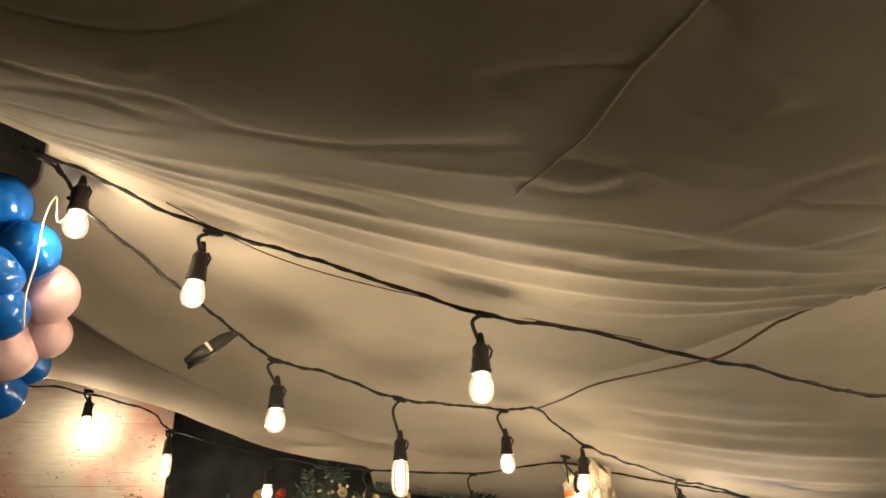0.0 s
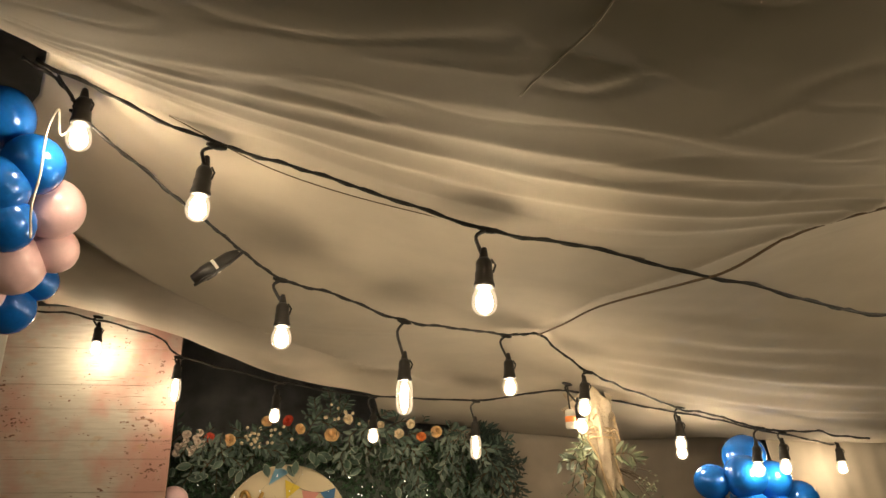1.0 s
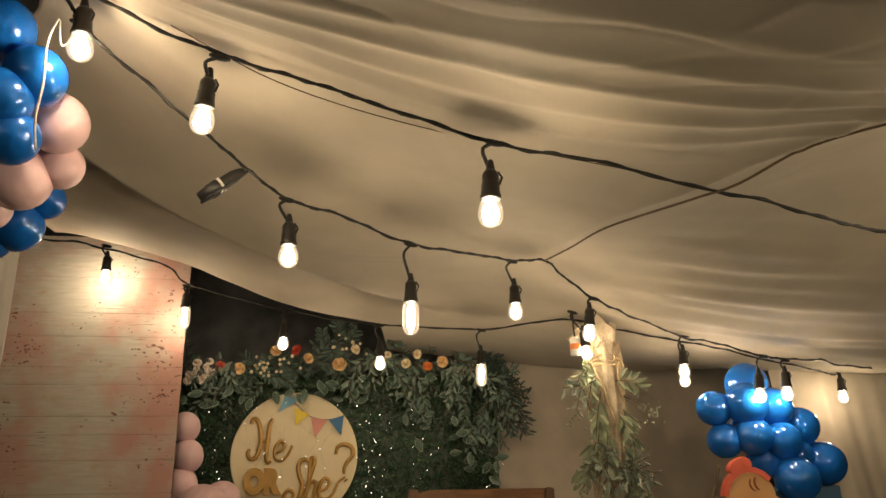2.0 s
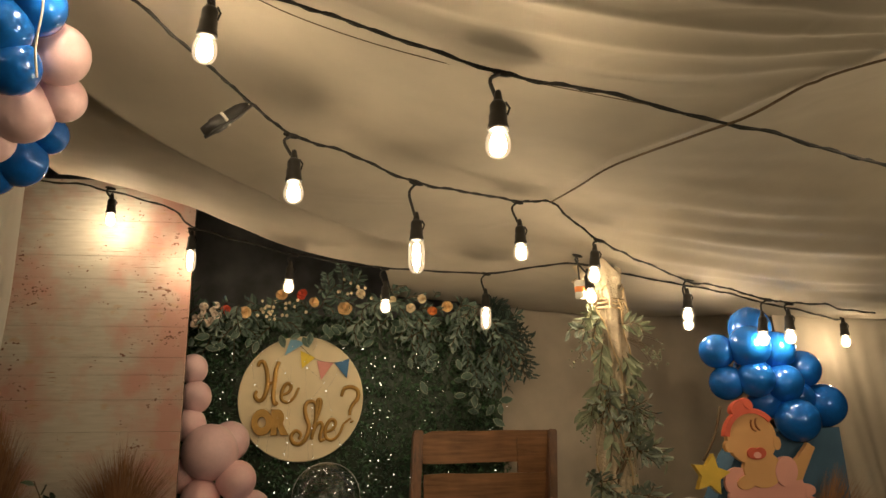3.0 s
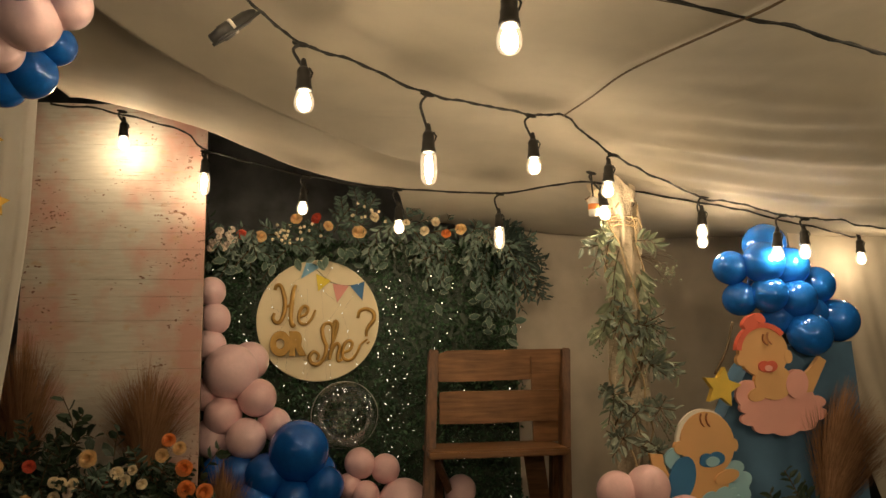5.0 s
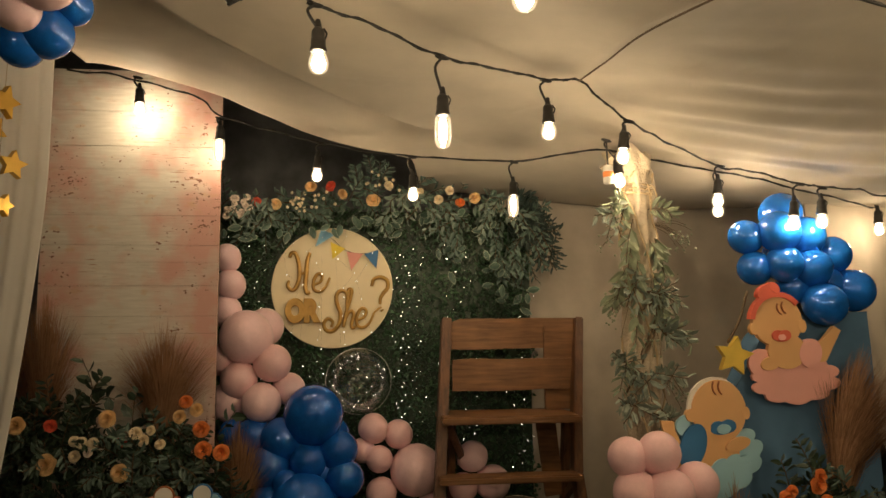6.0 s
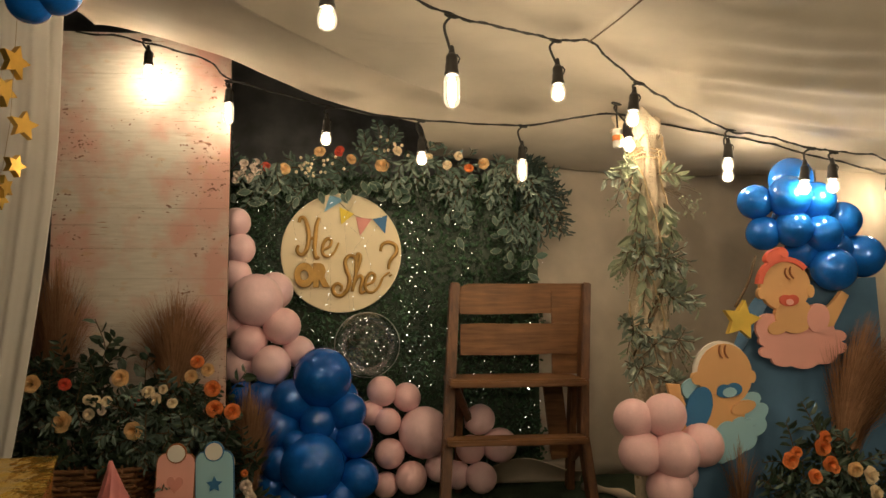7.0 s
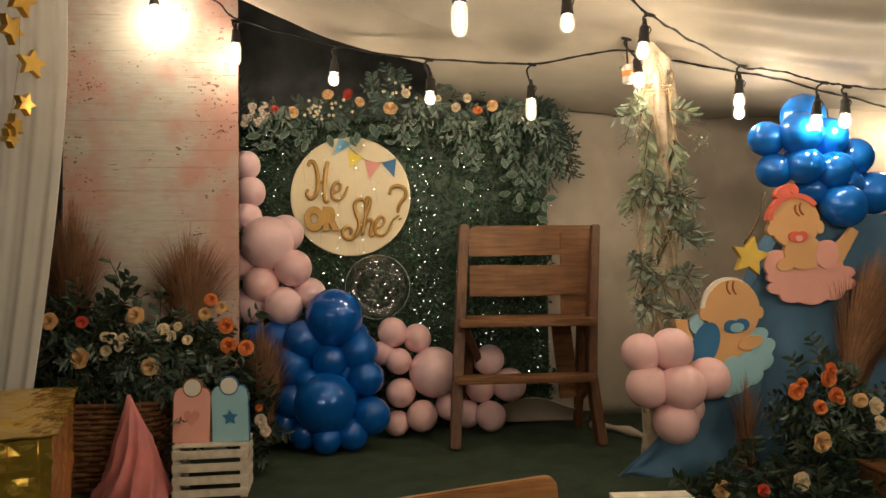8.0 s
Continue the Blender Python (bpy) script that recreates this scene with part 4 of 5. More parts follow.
for m, pts in ((M_SKY, ((-0.063, 1.605), (0.012, 1.575), (-0.095, 1.508))), (M_YELLOW, ((-0.012, 1.535), (0.069, 1.498), (-0.001, 1.439))), (M_PINKC, ((0.077, 1.481), (0.166, 1.469), (0.102, 1.377))), (M_BLUEP, ((0.172, 1.469), (0.252, 1.491), (0.240, 1.388)))):
    bm = bmesh.new()
    slab(bm, pts, -0.024, 0.006)
    part("flag", bm, m, flags, smooth=False)
bm = bmesh.new()
tube(bm, spline([(-0.07, -0.018, 1.605), (0.0, -0.018, 1.55), (0.07, -0.018, 1.49), (0.17, -0.018, 1.471), (0.26, -0.018, 1.495)], 5), 0.0015, 5)
part("thread", bm, M_STEM, flags)

# ---- clear bubble balloon ----
M_BUBBLE = clear("clear_vinyl", 0.045, 0.16, (0.97, 0.98, 0.97))
bub = group_of("bubble_balloon", (0.145, -0.15, 0.58), "clear round bubble balloon wound with fairy lights", "balloon")
bm = bmesh.new()
lathe(bm, [(0.17 * math.cos(a), 0.17 * math.sin(a)) for a in [math.pi * (i / 20 - 0.5) * 0.985 for i in range(21)]], 32, Matrix.Translation((0.145, -0.16, 0.785)))
part("skin", bm, M_BUBBLE, bub)
bm = bmesh.new()
tube(bm, [(0.145 + 0.171 * math.cos(k * math.pi / 24), -0.16, 0.785 + 0.171 * math.sin(k * math.pi / 24)) for k in range(49)], 0.0008, 5)
part("seam", bm, M_WHITEP, bub, "thin pale welded seam")
wire, led = bmesh.new(), bmesh.new()
pts = []
for k in range(90):
    a, b = k * 0.55, -1.2 + 2.4 * k / 90
    rr = 0.15 * math.cos(b) * random.uniform(0.75, 1)
    pts.append(Vector((0.145 + rr * math.cos(a), -0.16 + rr * math.sin(a), 0.785 + 0.15 * math.sin(b))))
tube(wire, pts, 0.0007, 4)
for p in pts[::4]:
    bmesh.ops.create_icosphere(led, subdivisions=1, radius=0.0015, matrix=Matrix.Translation(p))
w = part("wire", wire, M_STEM, bub)
part("leds", led, M_LED, w, "lit micro bulbs")["kind"] = "stuff"

# ---- balloons ----
balloons("balloon_column", [("pink", -0.52, -0.28, 1.42, 0.067), ("pink", -0.50, -0.28, 1.285, 0.072), ("pink", -0.52, -0.28, 1.15, 0.075), ("pink", -0.41, -0.32, 1.02, 0.125), ("pink", -0.33, -0.24, 1.07, 0.09), ("coral", -0.28, -0.32, 0.89, 0.088), ("coral", -0.44, -0.33, 0.81, 0.085), ("pink", -0.325, -0.36, 0.70, 0.09), ("pink", -0.20, -0.28, 0.76, 0.075), ("coral", -0.54, -0.28, 0.91, 0.075), ("pink", -0.50, -0.28, 0.70, 0.09)],
         (-0.42, -0.22, 0.9), "pale pink balloons climbing beside the plank backdrop")
balloons("balloon_column", [("deep", -0.07, -0.42, 0.645, 0.135), ("deep", -0.11, -0.50, 0.235, 0.145), ("deep", -0.28, -0.42, 0.40, 0.10), ("deep", 0.05, -0.42, 0.475, 0.09), ("deep", 0.085, -0.45, 0.345, 0.085), ("deep", 0.11, -0.47, 0.165, 0.09), ("deep", -0.27, -0.46, 0.245, 0.085), ("deep", -0.10, -0.55, 0.075, 0.08), ("deep", 0.02, -0.50, 0.085, 0.075), ("deep", -0.02, -0.46, 0.27, 0.07), ("deep", -0.22, -0.40, 0.53, 0.10), ("deep", -0.09, -0.44, 0.43, 0.085), ("deep", -0.31, -0.45, 0.13, 0.075), ("deep", -0.21, -0.50, 0.085, 0.065), ("deep", -0.36, -0.36, 0.54, 0.085), ("deep", -0.46, -0.34, 0.55, 0.07), ("deep", -0.19, -0.49, 0.34, 0.06), ("deep", -0.40, -0.38, 0.36, 0.07), ("deep", -0.16, -0.36, 0.50, 0.105), ("deep", -0.02, -0.36, 0.36, 0.105), ("deep", 0.0, -0.38, 0.19, 0.10), ("deep", -0.21, -0.38, 0.17, 0.11), ("deep", -0.20, -0.38, 0.33, 0.10), ("deep", 0.0, -0.36, 0.53, 0.10)],
         (-0.12, -0.36, 0.3), "glossy deep blue balloons stacked on the floor")
balloons("balloon_cluster", [("coral", 0.22, -0.22, 0.55, 0.072), ("coral", 0.35, -0.20, 0.515, 0.07), ("coral", 0.165, -0.22, 0.44, 0.06), ("coral", 0.25, -0.25, 0.40, 0.064), ("pink", 0.44, -0.22, 0.335, 0.125), ("coral", 0.26, -0.25, 0.235, 0.072), ("coral", 0.37, -0.27, 0.115, 0.076), ("coral", 0.24, -0.24, 0.075, 0.062), ("pink", 0.52, -0.20, 0.15, 0.07), ("pink", 0.74, -0.18, 0.39, 0.075), ("coral", 0.69, -0.18, 0.235, 0.07), ("pink", 0.85, -0.16, 0.25, 0.085), ("pink", 0.74, -0.22, 0.095, 0.075), ("pink", 0.62, -0.16, 0.10, 0.07)],
         (0.5, -0.12, 0.25), "pale pink balloons lying round the wooden chair")
balloons("balloon_cluster", [("coral", 1.20, -1.22, 0.54, 0.074), ("coral", 1.32, -1.24, 0.555, 0.08), ("coral", 1.22, -1.24, 0.41, 0.082), ("coral", 1.345, -1.28, 0.41, 0.086), ("coral", 1.47, -1.24, 0.435, 0.08), ("coral", 1.325, -1.26, 0.27, 0.083), ("coral", 1.40, -1.18, 0.31, 0.07), ("coral", 1.33, -1.16, 0.47, 0.06)],
         (1.34, -1.14, 0.42), "pink balloons tied at the foot of the slide")
balloons("balloon_cluster", [("blue", 2.045, -0.98, 1.555, 0.090), ("blue", 1.86, -1.0, 1.445, 0.072), ("blue", 1.985, -1.06, 1.46, 0.088), ("blue", 2.12, -1.04, 1.445, 0.082), ("blue", 1.895, -1.0, 1.305, 0.072), ("blue", 2.0, -1.06, 1.32, 0.078), ("blue", 2.13, -1.06, 1.30, 0.080), ("blue", 2.265, -1.0, 1.365, 0.080), ("blue", 2.355, -1.0, 1.205, 0.090), ("blue", 2.165, -1.08, 1.14, 0.088), ("blue", 2.07, -1.0, 1.22, 0.070), ("blue", 2.23, -1.0, 1.24, 0.070), ("blue", 2.06, -0.96, 1.38, 0.085)],
         (2.1, -0.95, 1.36), "glossy blue balloon bunch hung above the slide")
balloons("balloon_cluster", [("blue", -0.585, -2.56, 2.145, 0.066), ("blue", -0.505, -2.55, 2.035, 0.064), ("blue", -0.56, -2.57, 1.965, 0.064), ("blue", -0.545, -2.53, 1.895, 0.060), ("pink", -0.495, -2.42, 1.985, 0.068), ("pink", -0.585, -2.36, 1.865, 0.072), ("pink", -0.505, -2.34, 1.91, 0.054), ("pink", -0.655, -2.33, 1.80, 0.052), ("blue", -0.66, -2.15, 1.815, 0.065), ("blue", -0.60, -2.15, 1.89, 0.050), ("blue", -0.67, -2.12, 1.88, 0.056), ("blue", -0.72, -2.15, 1.78, 0.056), ("pink", -0.68, -2.40, 1.92, 0.075), ("blue", -0.67, -2.50, 2.08, 0.068)],
         (-0.64, -2.30, 1.97), "blue and pink balloon bunch tied at the canopy corner")
bm = bmesh.new()
tube(bm, spline([(-0.40, -2.62, 2.115), (-0.44, -2.60, 2.085), (-0.455, -2.60, 2.15), (-0.462, -2.62, 2.08), (-0.458, -2.62, 1.98), (-0.462, -2.62, 1.90), (-0.452, -2.62, 1.83)], 8), 0.0026, 5)
tagged(part("balloon_ribbon", bm, M_WHITEP), "white curling ribbon hanging by the balloons", "ribbon")


# ---- wooden chair ----
def beam(bm, a, b, w, d, bevel=0.006):
    """A squared timber from a to b, w wide in x and d deep."""
    a, b = Vector(a), Vector(b)
    ax = (b - a).normalized()
    sx = Vector((1, 0, 0)) if abs(ax.x) < 0.9 else Vector((0, 1, 0))
    sy = ax.cross(sx).normalized()
    sx = sy.cross(ax).normalized()
    m = Matrix.Translation((a + b) / 2) @ Matrix((sx, sy, ax)).transposed().to_4x4()
    L = (b - a).length
    box(bm, -w / 2, w / 2, -d / 2, d / 2, -L / 2, L / 2, m, bevel)


def wooden_chair():
    e = group_of("wooden_chair", (0.9, -0.4, 0), "tall dark brown wooden chair with slatted back and footrest", "chair")
    for side, foot, top in ((-1, 0.515, 0.60), (1, 1.275, 1.305)):
        bm = bmesh.new()
        if side < 0:
            beam(bm, (foot, -0.52, 0.0), (top, -0.24, 1.10), 0.050, 0.10)
        else:
            for p, q in (((foot - 0.028, -0.52, 0.0), (1.222, -0.435, 0.335)), ((1.222, -0.435, 0.33), (1.248, -0.366, 0.605)), ((1.248, -0.366, 0.60), (top, -0.24, 1.10))):
                beam(bm, p, q, 0.044, 0.09)
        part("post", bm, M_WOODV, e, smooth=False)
        bm = bmesh.new()
        rear = top - (0.025 * side if side < 0 else 0.07)
        beam(bm, (rear, -0.22, 0.60), (rear + 0.005, -0.10, 0.0), 0.038, 0.07)
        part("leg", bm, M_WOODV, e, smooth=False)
        bm = bmesh.new()
        beam(bm, (foot - side * 0.04, -0.45, 0.33), (foot - side * 0.03, -0.16, 0.18), 0.03, 0.05)
        part("side_rail", bm, M_WOOD, e, smooth=False)
    for z0, z1 in ((0.945, 1.105), (0.735, 0.895)):
        bm = bmesh.new()
        nx = 14
        top, bot = [], []
        y = -0.30 + 0.255 * ((z0 + z1) / 2 - 0.62) * 0.6
        for i in range(nx + 1):
            x = 0.625 + 0.665 * i / nx
            top.append((x, z1 + 0.006 * noise.noise(Vector((x * 6, z1 * 9, 0))) - (0.018 if i == 0 and z1 > 1 else 0)))
            bot.append((x, z0 + 0.006 * noise.noise(Vector((x * 6, z0 * 9, 3)))))
        slab(bm, top + bot[::-1], y - 0.012, 0.026)
        part("back_slat", bm, M_WOOD, e, smooth=False)
    bm = bmesh.new()
    box(bm, 1.115, 1.285, -0.262, -0.240, 0.63, 1.07, None, 0.004)
    part("back_board", bm, M_WOOD, e, smooth=False)
    bm = bmesh.new()
    beam(bm, (1.135, -0.16, 0.585), (1.185, -0.14, 0.17), 0.105, 0.022, 0.003)
    part("rear_board", bm, M_WOOD, e, "paler rear support board", smooth=False)
    bm = bmesh.new()
    beam(bm, (0.585, -0.42, 0.585), (0.70, -0.16, 0.35), 0.035, 0.03, 0.003)
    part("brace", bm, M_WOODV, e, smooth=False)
    bm = bmesh.new()
    box(bm, 0.545, 1.225, -0.53, -0.17, 0.592, 0.628, None, 0.007)
    part("seat", bm, M_WOOD, e, smooth=False)
    bm = bmesh.new()
    box(bm, 0.525, 1.215, -0.56, -0.44, 0.318, 0.352, None, 0.007)
    part("footrest", bm, M_WOOD, e, smooth=False)
    return e


wooden_chair()


# ---- slide with cut-outs ----
def slide_top(x):
    k = ((1.16, 0.0), (1.28, 0.10), (1.42, 0.24), (1.60, 0.46), (1.75, 0.78), (1.88, 1.0), (2.02, 1.09), (2.40, 1.11))
    for (a, za), (b, zb) in zip(k, k[1:]):
        if x <= b:
            t = max(0, (x - a) / (b - a))
            return za + (zb - za) * t
    return 1.11


slide = group_of("slide", (1.8, -0.9, 0), "small slide draped in slate blue cloth", "slide")
bm = bmesh.new()
sheet(bm, 70, 40, lambda u, v: (1.16 + 1.22 * u, -1.05 - (0.12 * (1 - u) + 0.02) * v * min(1, 1.2 * slide_top(1.16 + 1.22 * u)) + 0.014 * math.sin(u * 34 + 2 * math.sin(3 * v)) * (0.2 + v) + 0.015 * noise.noise(Vector((u * 7, v * 3, 1))), slide_top(1.16 + 1.22 * u) * (1 - v)))
part("front_drape", bm, M_SLIDE, slide)
bm = bmesh.new()
sheet(bm, 70, 8, lambda u, v: (1.16 + 1.22 * u, -1.05 + (0.01 + 0.41 * u * u) * v, slide_top(1.16 + 1.22 * u) - 0.05 * u * math.sin(math.pi * v) + 0.006 * noise.noise(Vector((u * 9, v * 3, 5)))))
part("chute", bm, M_SLIDE, slide)
bm = bmesh.new()
sheet(bm, 60, 10, lambda u, v: (1.16 + 1.22 * u, -1.04 + 0.41 * u * u, slide_top(1.16 + 1.22 * u) * (1 - v)))
part("rear_drape", bm, M_SLIDE, slide)
bm = bmesh.new()
sheet(bm, 10, 30, lambda u, v: (2.38 + 0.01 * math.sin(u * 20), -1.05 + 0.42 * u, 1.11 * (1 - v)))
part("end_drape", bm, M_SLIDE, slide)


def cutout(label, at, y, pieces, shift=(0.0, 0.0)):
    """A painted board built up from plain flat pieces: (part name, material, outlines, step forward)."""
    e = tagged(group_of("party_cutout", at, label, "party cutout"), group="slide cut-outs")
    for name, material, outlines, step in pieces:
        bm = bmesh.new()
        for k, outline in enumerate(outlines):
            slab(bm, [(px + shift[0], pz + shift[1]) for px, pz in outline], y - 0.004 * step - 0.0007 * k, 0.016 + 0.004 * step + 0.0003 * k)
        part(name, bm, material, e, smooth=False)
    return e


def cloud(cx, cz, rx, rz, lobes, turn=0.0, depth=0.24):
    c, s = math.cos(turn), math.sin(turn)
    out = []
    for k in range(72):
        a = 2 * math.pi * k / 72
        f = 1 - depth + depth * abs(math.sin(a * lobes / 2)) ** 0.6
        x, z = rx * f * math.cos(a), rz * f * math.sin(a)
        out.append((cx + x * c - z * s, cz + x * s + z * c))
    return out


def star_outline(cx, cz, r, turn=0.0, inner=0.5):
    return [(cx + (r if k % 2 == 0 else r * inner) * math.sin(turn + math.pi * k / 5), cz + (r if k % 2 == 0 else r * inner) * math.cos(turn + math.pi * k / 5)) for k in range(10)]


def arc_band(cx, cz, r0, r1, a0, a1, n=14):
    A = [math.radians(a0 + (a1 - a0) * k / n) for k in range(n + 1)]
    return [(cx + r1 * math.cos(a), cz + r1 * math.sin(a)) for a in A] + [(cx + r0 * math.cos(a), cz + r0 * math.sin(a)) for a in A[::-1]]


cutout("painted board of a tan figure on a pink cloud", (2.02, -1.1, 0.72), -1.115,
       [("cloud", M_CLOUDP, [cloud(2.03, 0.825, 0.205, 0.105, 10, 0.05, 0.16), oval(1.88, 0.895, 0.06, 0.06)], 0),
        ("figure", M_SKIN, [oval(1.955, 1.072, 0.112, 0.108), oval(1.853, 1.04, 0.022, 0.025), oval(2.066, 1.05, 0.018, 0.028), oval(1.99, 0.945, 0.085, 0.075), oval(1.915, 0.895, 0.045, 0.028, turn=0.3)], 2),
        ("raised_leg", M_SKIN, [[(2.11, 0.895), (2.165, 0.90), (2.205, 0.97), (2.24, 1.03), (2.21, 1.05), (2.16, 0.995), (2.11, 0.96)]], 2),
        ("diaper", M_CLOUDP, [oval(2.095, 0.935, 0.05, 0.062, turn=-0.25)], 3),
        ("head_band", M_CORAL, [arc_band(1.955, 1.07, 0.104, 0.126, 40, 175), oval(1.905, 1.20, 0.042, 0.024, turn=0.6), oval(1.945, 1.215, 0.028, 0.018, turn=-0.7)], 4),
        ("pacifier", M_CORAL, [oval(1.965, 1.005, 0.040, 0.020), oval(1.950, 1.012, 0.026, 0.022), oval(1.982, 1.012, 0.026, 0.022)], 4), ("pacifier_ring", M_CLOUDP, [oval(1.966, 1.003, 0.017, 0.013)], 5),
        ("hair", M_SKINLINE, [arc_band(1.985, 1.13, 0.030, 0.034, 150, 250, 6), arc_band(2.01, 1.135, 0.034, 0.038, 150, 240, 6)], 4)], (-0.040, -0.003))
cutout("painted board of a tan figure on a blue cloud", (1.65, -1.1, 0.36), -1.125,
       [("white_edge", M_WHITEP, [oval(1.636, 0.704, 0.124, 0.135)], 0),
        ("cloud", M_CLOUDB, [cloud(1.665, 0.49, 0.185, 0.13, 11, 0.6, 0.16)], 0), ("cloud_front", M_CLOUDB, [cloud(1.645, 0.43, 0.15, 0.075, 11, 0.5, 0.2)], 4),
        ("figure", M_SKIN, [oval(1.645, 0.70, 0.118, 0.128), oval(1.525, 0.685, 0.024, 0.027), oval(1.762, 0.69, 0.016, 0.026), oval(1.61, 0.545, 0.115, 0.08)], 2),
        ("arm", M_SKIN, [oval(1.715, 0.565, 0.055, 0.026, turn=0.3)], 5),
        ("raised_leg", M_SKIN, [[(1.395, 0.665), (1.45, 0.662), (1.455, 0.62), (1.49, 0.55), (1.47, 0.45), (1.42, 0.50), (1.41, 0.60)]], 1),
        ("diaper", M_BLUEP, [oval(1.525, 0.56, 0.055, 0.095, turn=-0.35)], 3), ("diaper_edge", M_CLOUDB, [oval(1.53, 0.64, 0.07, 0.05)], 0),
        ("pacifier", M_BLUEP, [oval(1.655, 0.628, 0.052, 0.022, turn=0.12), oval(1.637, 0.634, 0.032, 0.026), oval(1.680, 0.640, 0.032, 0.026)], 4), ("pacifier_ring", M_CLOUDB, [oval(1.657, 0.628, 0.030, 0.020, turn=0.12)], 5),
        ("hair", M_SKINLINE, [arc_band(1.66, 0.80, 0.040, 0.044, 150, 230, 6), arc_band(1.685, 0.80, 0.040, 0.044, 150, 230, 6)], 4)], (-0.015, 0.0))
bm = bmesh.new()
slab(bm, star_outline(1.715, 0.925, 0.085, 0.2), -1.13, 0.03)
gs = tagged(part("gold_star", bm, M_STARFOIL, smooth=False), "gold foil star ornament fixed to the slide", "star")
bm = bmesh.new()
tube(bm, spline([(1.70, -1.10, 0.98), (1.77, -1.08, 1.08), (1.82, -1.06, 1.20)], 5), 0.006, 5)
part("stem", bm, M_STEM, gs, "thin brown stem")

# ---- draped post with eucalyptus ----
post = group_of("draped_post", (1.37, -0.97, 0), "post wrapped in beige cloth, raffia and eucalyptus sprays", "decorated post")
bm = bmesh.new()


def wrap(u, v):
    a = 2 * math.pi * u
    z = 1.80 * v
    r = 0.060 + 0.014 * math.sin(5 * a + 6 * z) + 0.010 * math.sin(9 * a - 4 * z) + 0.018 * noise.noise(Vector((math.cos(a) * 1.5, math.sin(a) * 1.5, z * 3)))
    if v > 0.92:
        r += 0.95 * (v - 0.92) * (0.6 + 0.4 * math.sin(4 * a))
    return (1.375 + r * math.cos(a) * 1.05 - 0.45 * max(0, v - 0.92), -0.97 + r * math.sin(a), z + (0.05 * math.sin(3 * a + 1) if v > 0.97 else 0))


sheet(bm, 48, 90, wrap)
bmesh.ops.remove_doubles(bm, verts=bm.verts, dist=0.0005)
part("cloth_wrap", bm, M_BURLAP, post)
for k in range(7):
    bm = bmesh.new()
    a0 = random.uniform(0, 6)
    tube(bm, [(1.375 + (0.074 + 0.014 * math.sin(i)) * math.cos(a0 + 0.25 * i * (1 if k % 2 else -0.6)), -0.97 + 0.078 * math.sin(a0 + 0.25 * i * (1 if k % 2 else -0.6)), 0.25 + 1.42 * i / 40) for i in range(41)], 0.0045, 5)
    part("vine", bm, M_STEM if k % 2 else M_RAFFIA, post)
bm = bmesh.new()
for k in range(16):
    a = random.uniform(2.6, 6.8)
    p = Vector((1.385 + 0.06 * math.cos(a), -0.97 + 0.06 * math.sin(a), 1.66 + random.uniform(-0.03, 0.05)))
    d = Vector((random.uniform(-0.05, 0.09), random.uniform(-0.05, 0.0), random.uniform(-0.10, 0.05)))
    tube(bm, spline([p, p + d * 0.5 + Vector((0, -0.02, 0.03)), p + d], 5), 0.0035, 4)
for zz in (1.63, 1.65, 1.67):
    tube(bm, [(1.375 + 0.070 * math.cos(i * 0.3), -0.97 + 0.070 * math.sin(i * 0.3), zz + 0.004 * math.sin(i)) for i in range(22)], 0.004, 5)
part("raffia_tie", bm, M_RAFFIA, post, "knotted straw raffia tie")
stems = []
for k in range(15):
    z0 = random.uniform(1.16, 1.62)
    a = random.uniform(math.pi * 0.95, math.pi * 2.05)
    p = Vector((1.36 + 0.055 * math.cos(a), -0.98 + 0.05 * math.sin(a), z0))
    L = random.uniform(0.12, 0.24)
    stems.append([p, p + Vector((math.cos(a) * 0.05 - 0.01, -0.03, -L * 0.5)), p + Vector((math.cos(a) * 0.07 - 0.015, -0.03, -L))])
foliage("sage_leaves", stems, 7, 0.085, M_PALE, post, 0.75, 0.44, droop=0.55)
stems = []
for cx, cz, n in ((1.44, 1.02, 12), (1.30, 0.72, 10), (1.27, 0.90, 8), (1.45, 0.66, 9), (1.24, 1.54, 5), (1.31, 1.22, 8), (1.43, 1.20, 9), (1.36, 0.82, 6), (1.47, 0.84, 6)):
    for k in range(n):
        a = random.uniform(0, 6.28)
        d = Vector((math.cos(a), -0.3, math.sin(a) * 0.8 - 0.25)) * random.uniform(0.06, 0.12)
        p = Vector((cx, -1.05, cz))
        stems.append([p, p + d * 0.5, p + d])
foliage("mid_leaves", stems, 4, 0.062, M_SILVER, post, 0.8, 0.42, droop=0.3)
stems = [[(1.44, -1.03, 1.05), (1.51, -1.05, 1.04), (1.565, -1.05, 0.97)], [(1.40, -1.03, 1.56), (1.47, -1.05, 1.56), (1.50, -1.05, 1.52)], [(1.30, -1.04, 1.60), (1.25, -1.06, 1.60), (1.21, -1.06, 1.54)],
         [(1.31, -1.04, 1.58), (1.28, -1.07, 1.56), (1.26, -1.07, 1.49)], [(1.32, -1.04, 0.88), (1.26, -1.06, 0.86), (1.235, -1.06, 0.78)]]
foliage("side_spray", stems, 13, 0.075, M_PALE, post, 0.95, 0.34, droop=0.2)
bm, tw = bmesh.new(), bmesh.new()
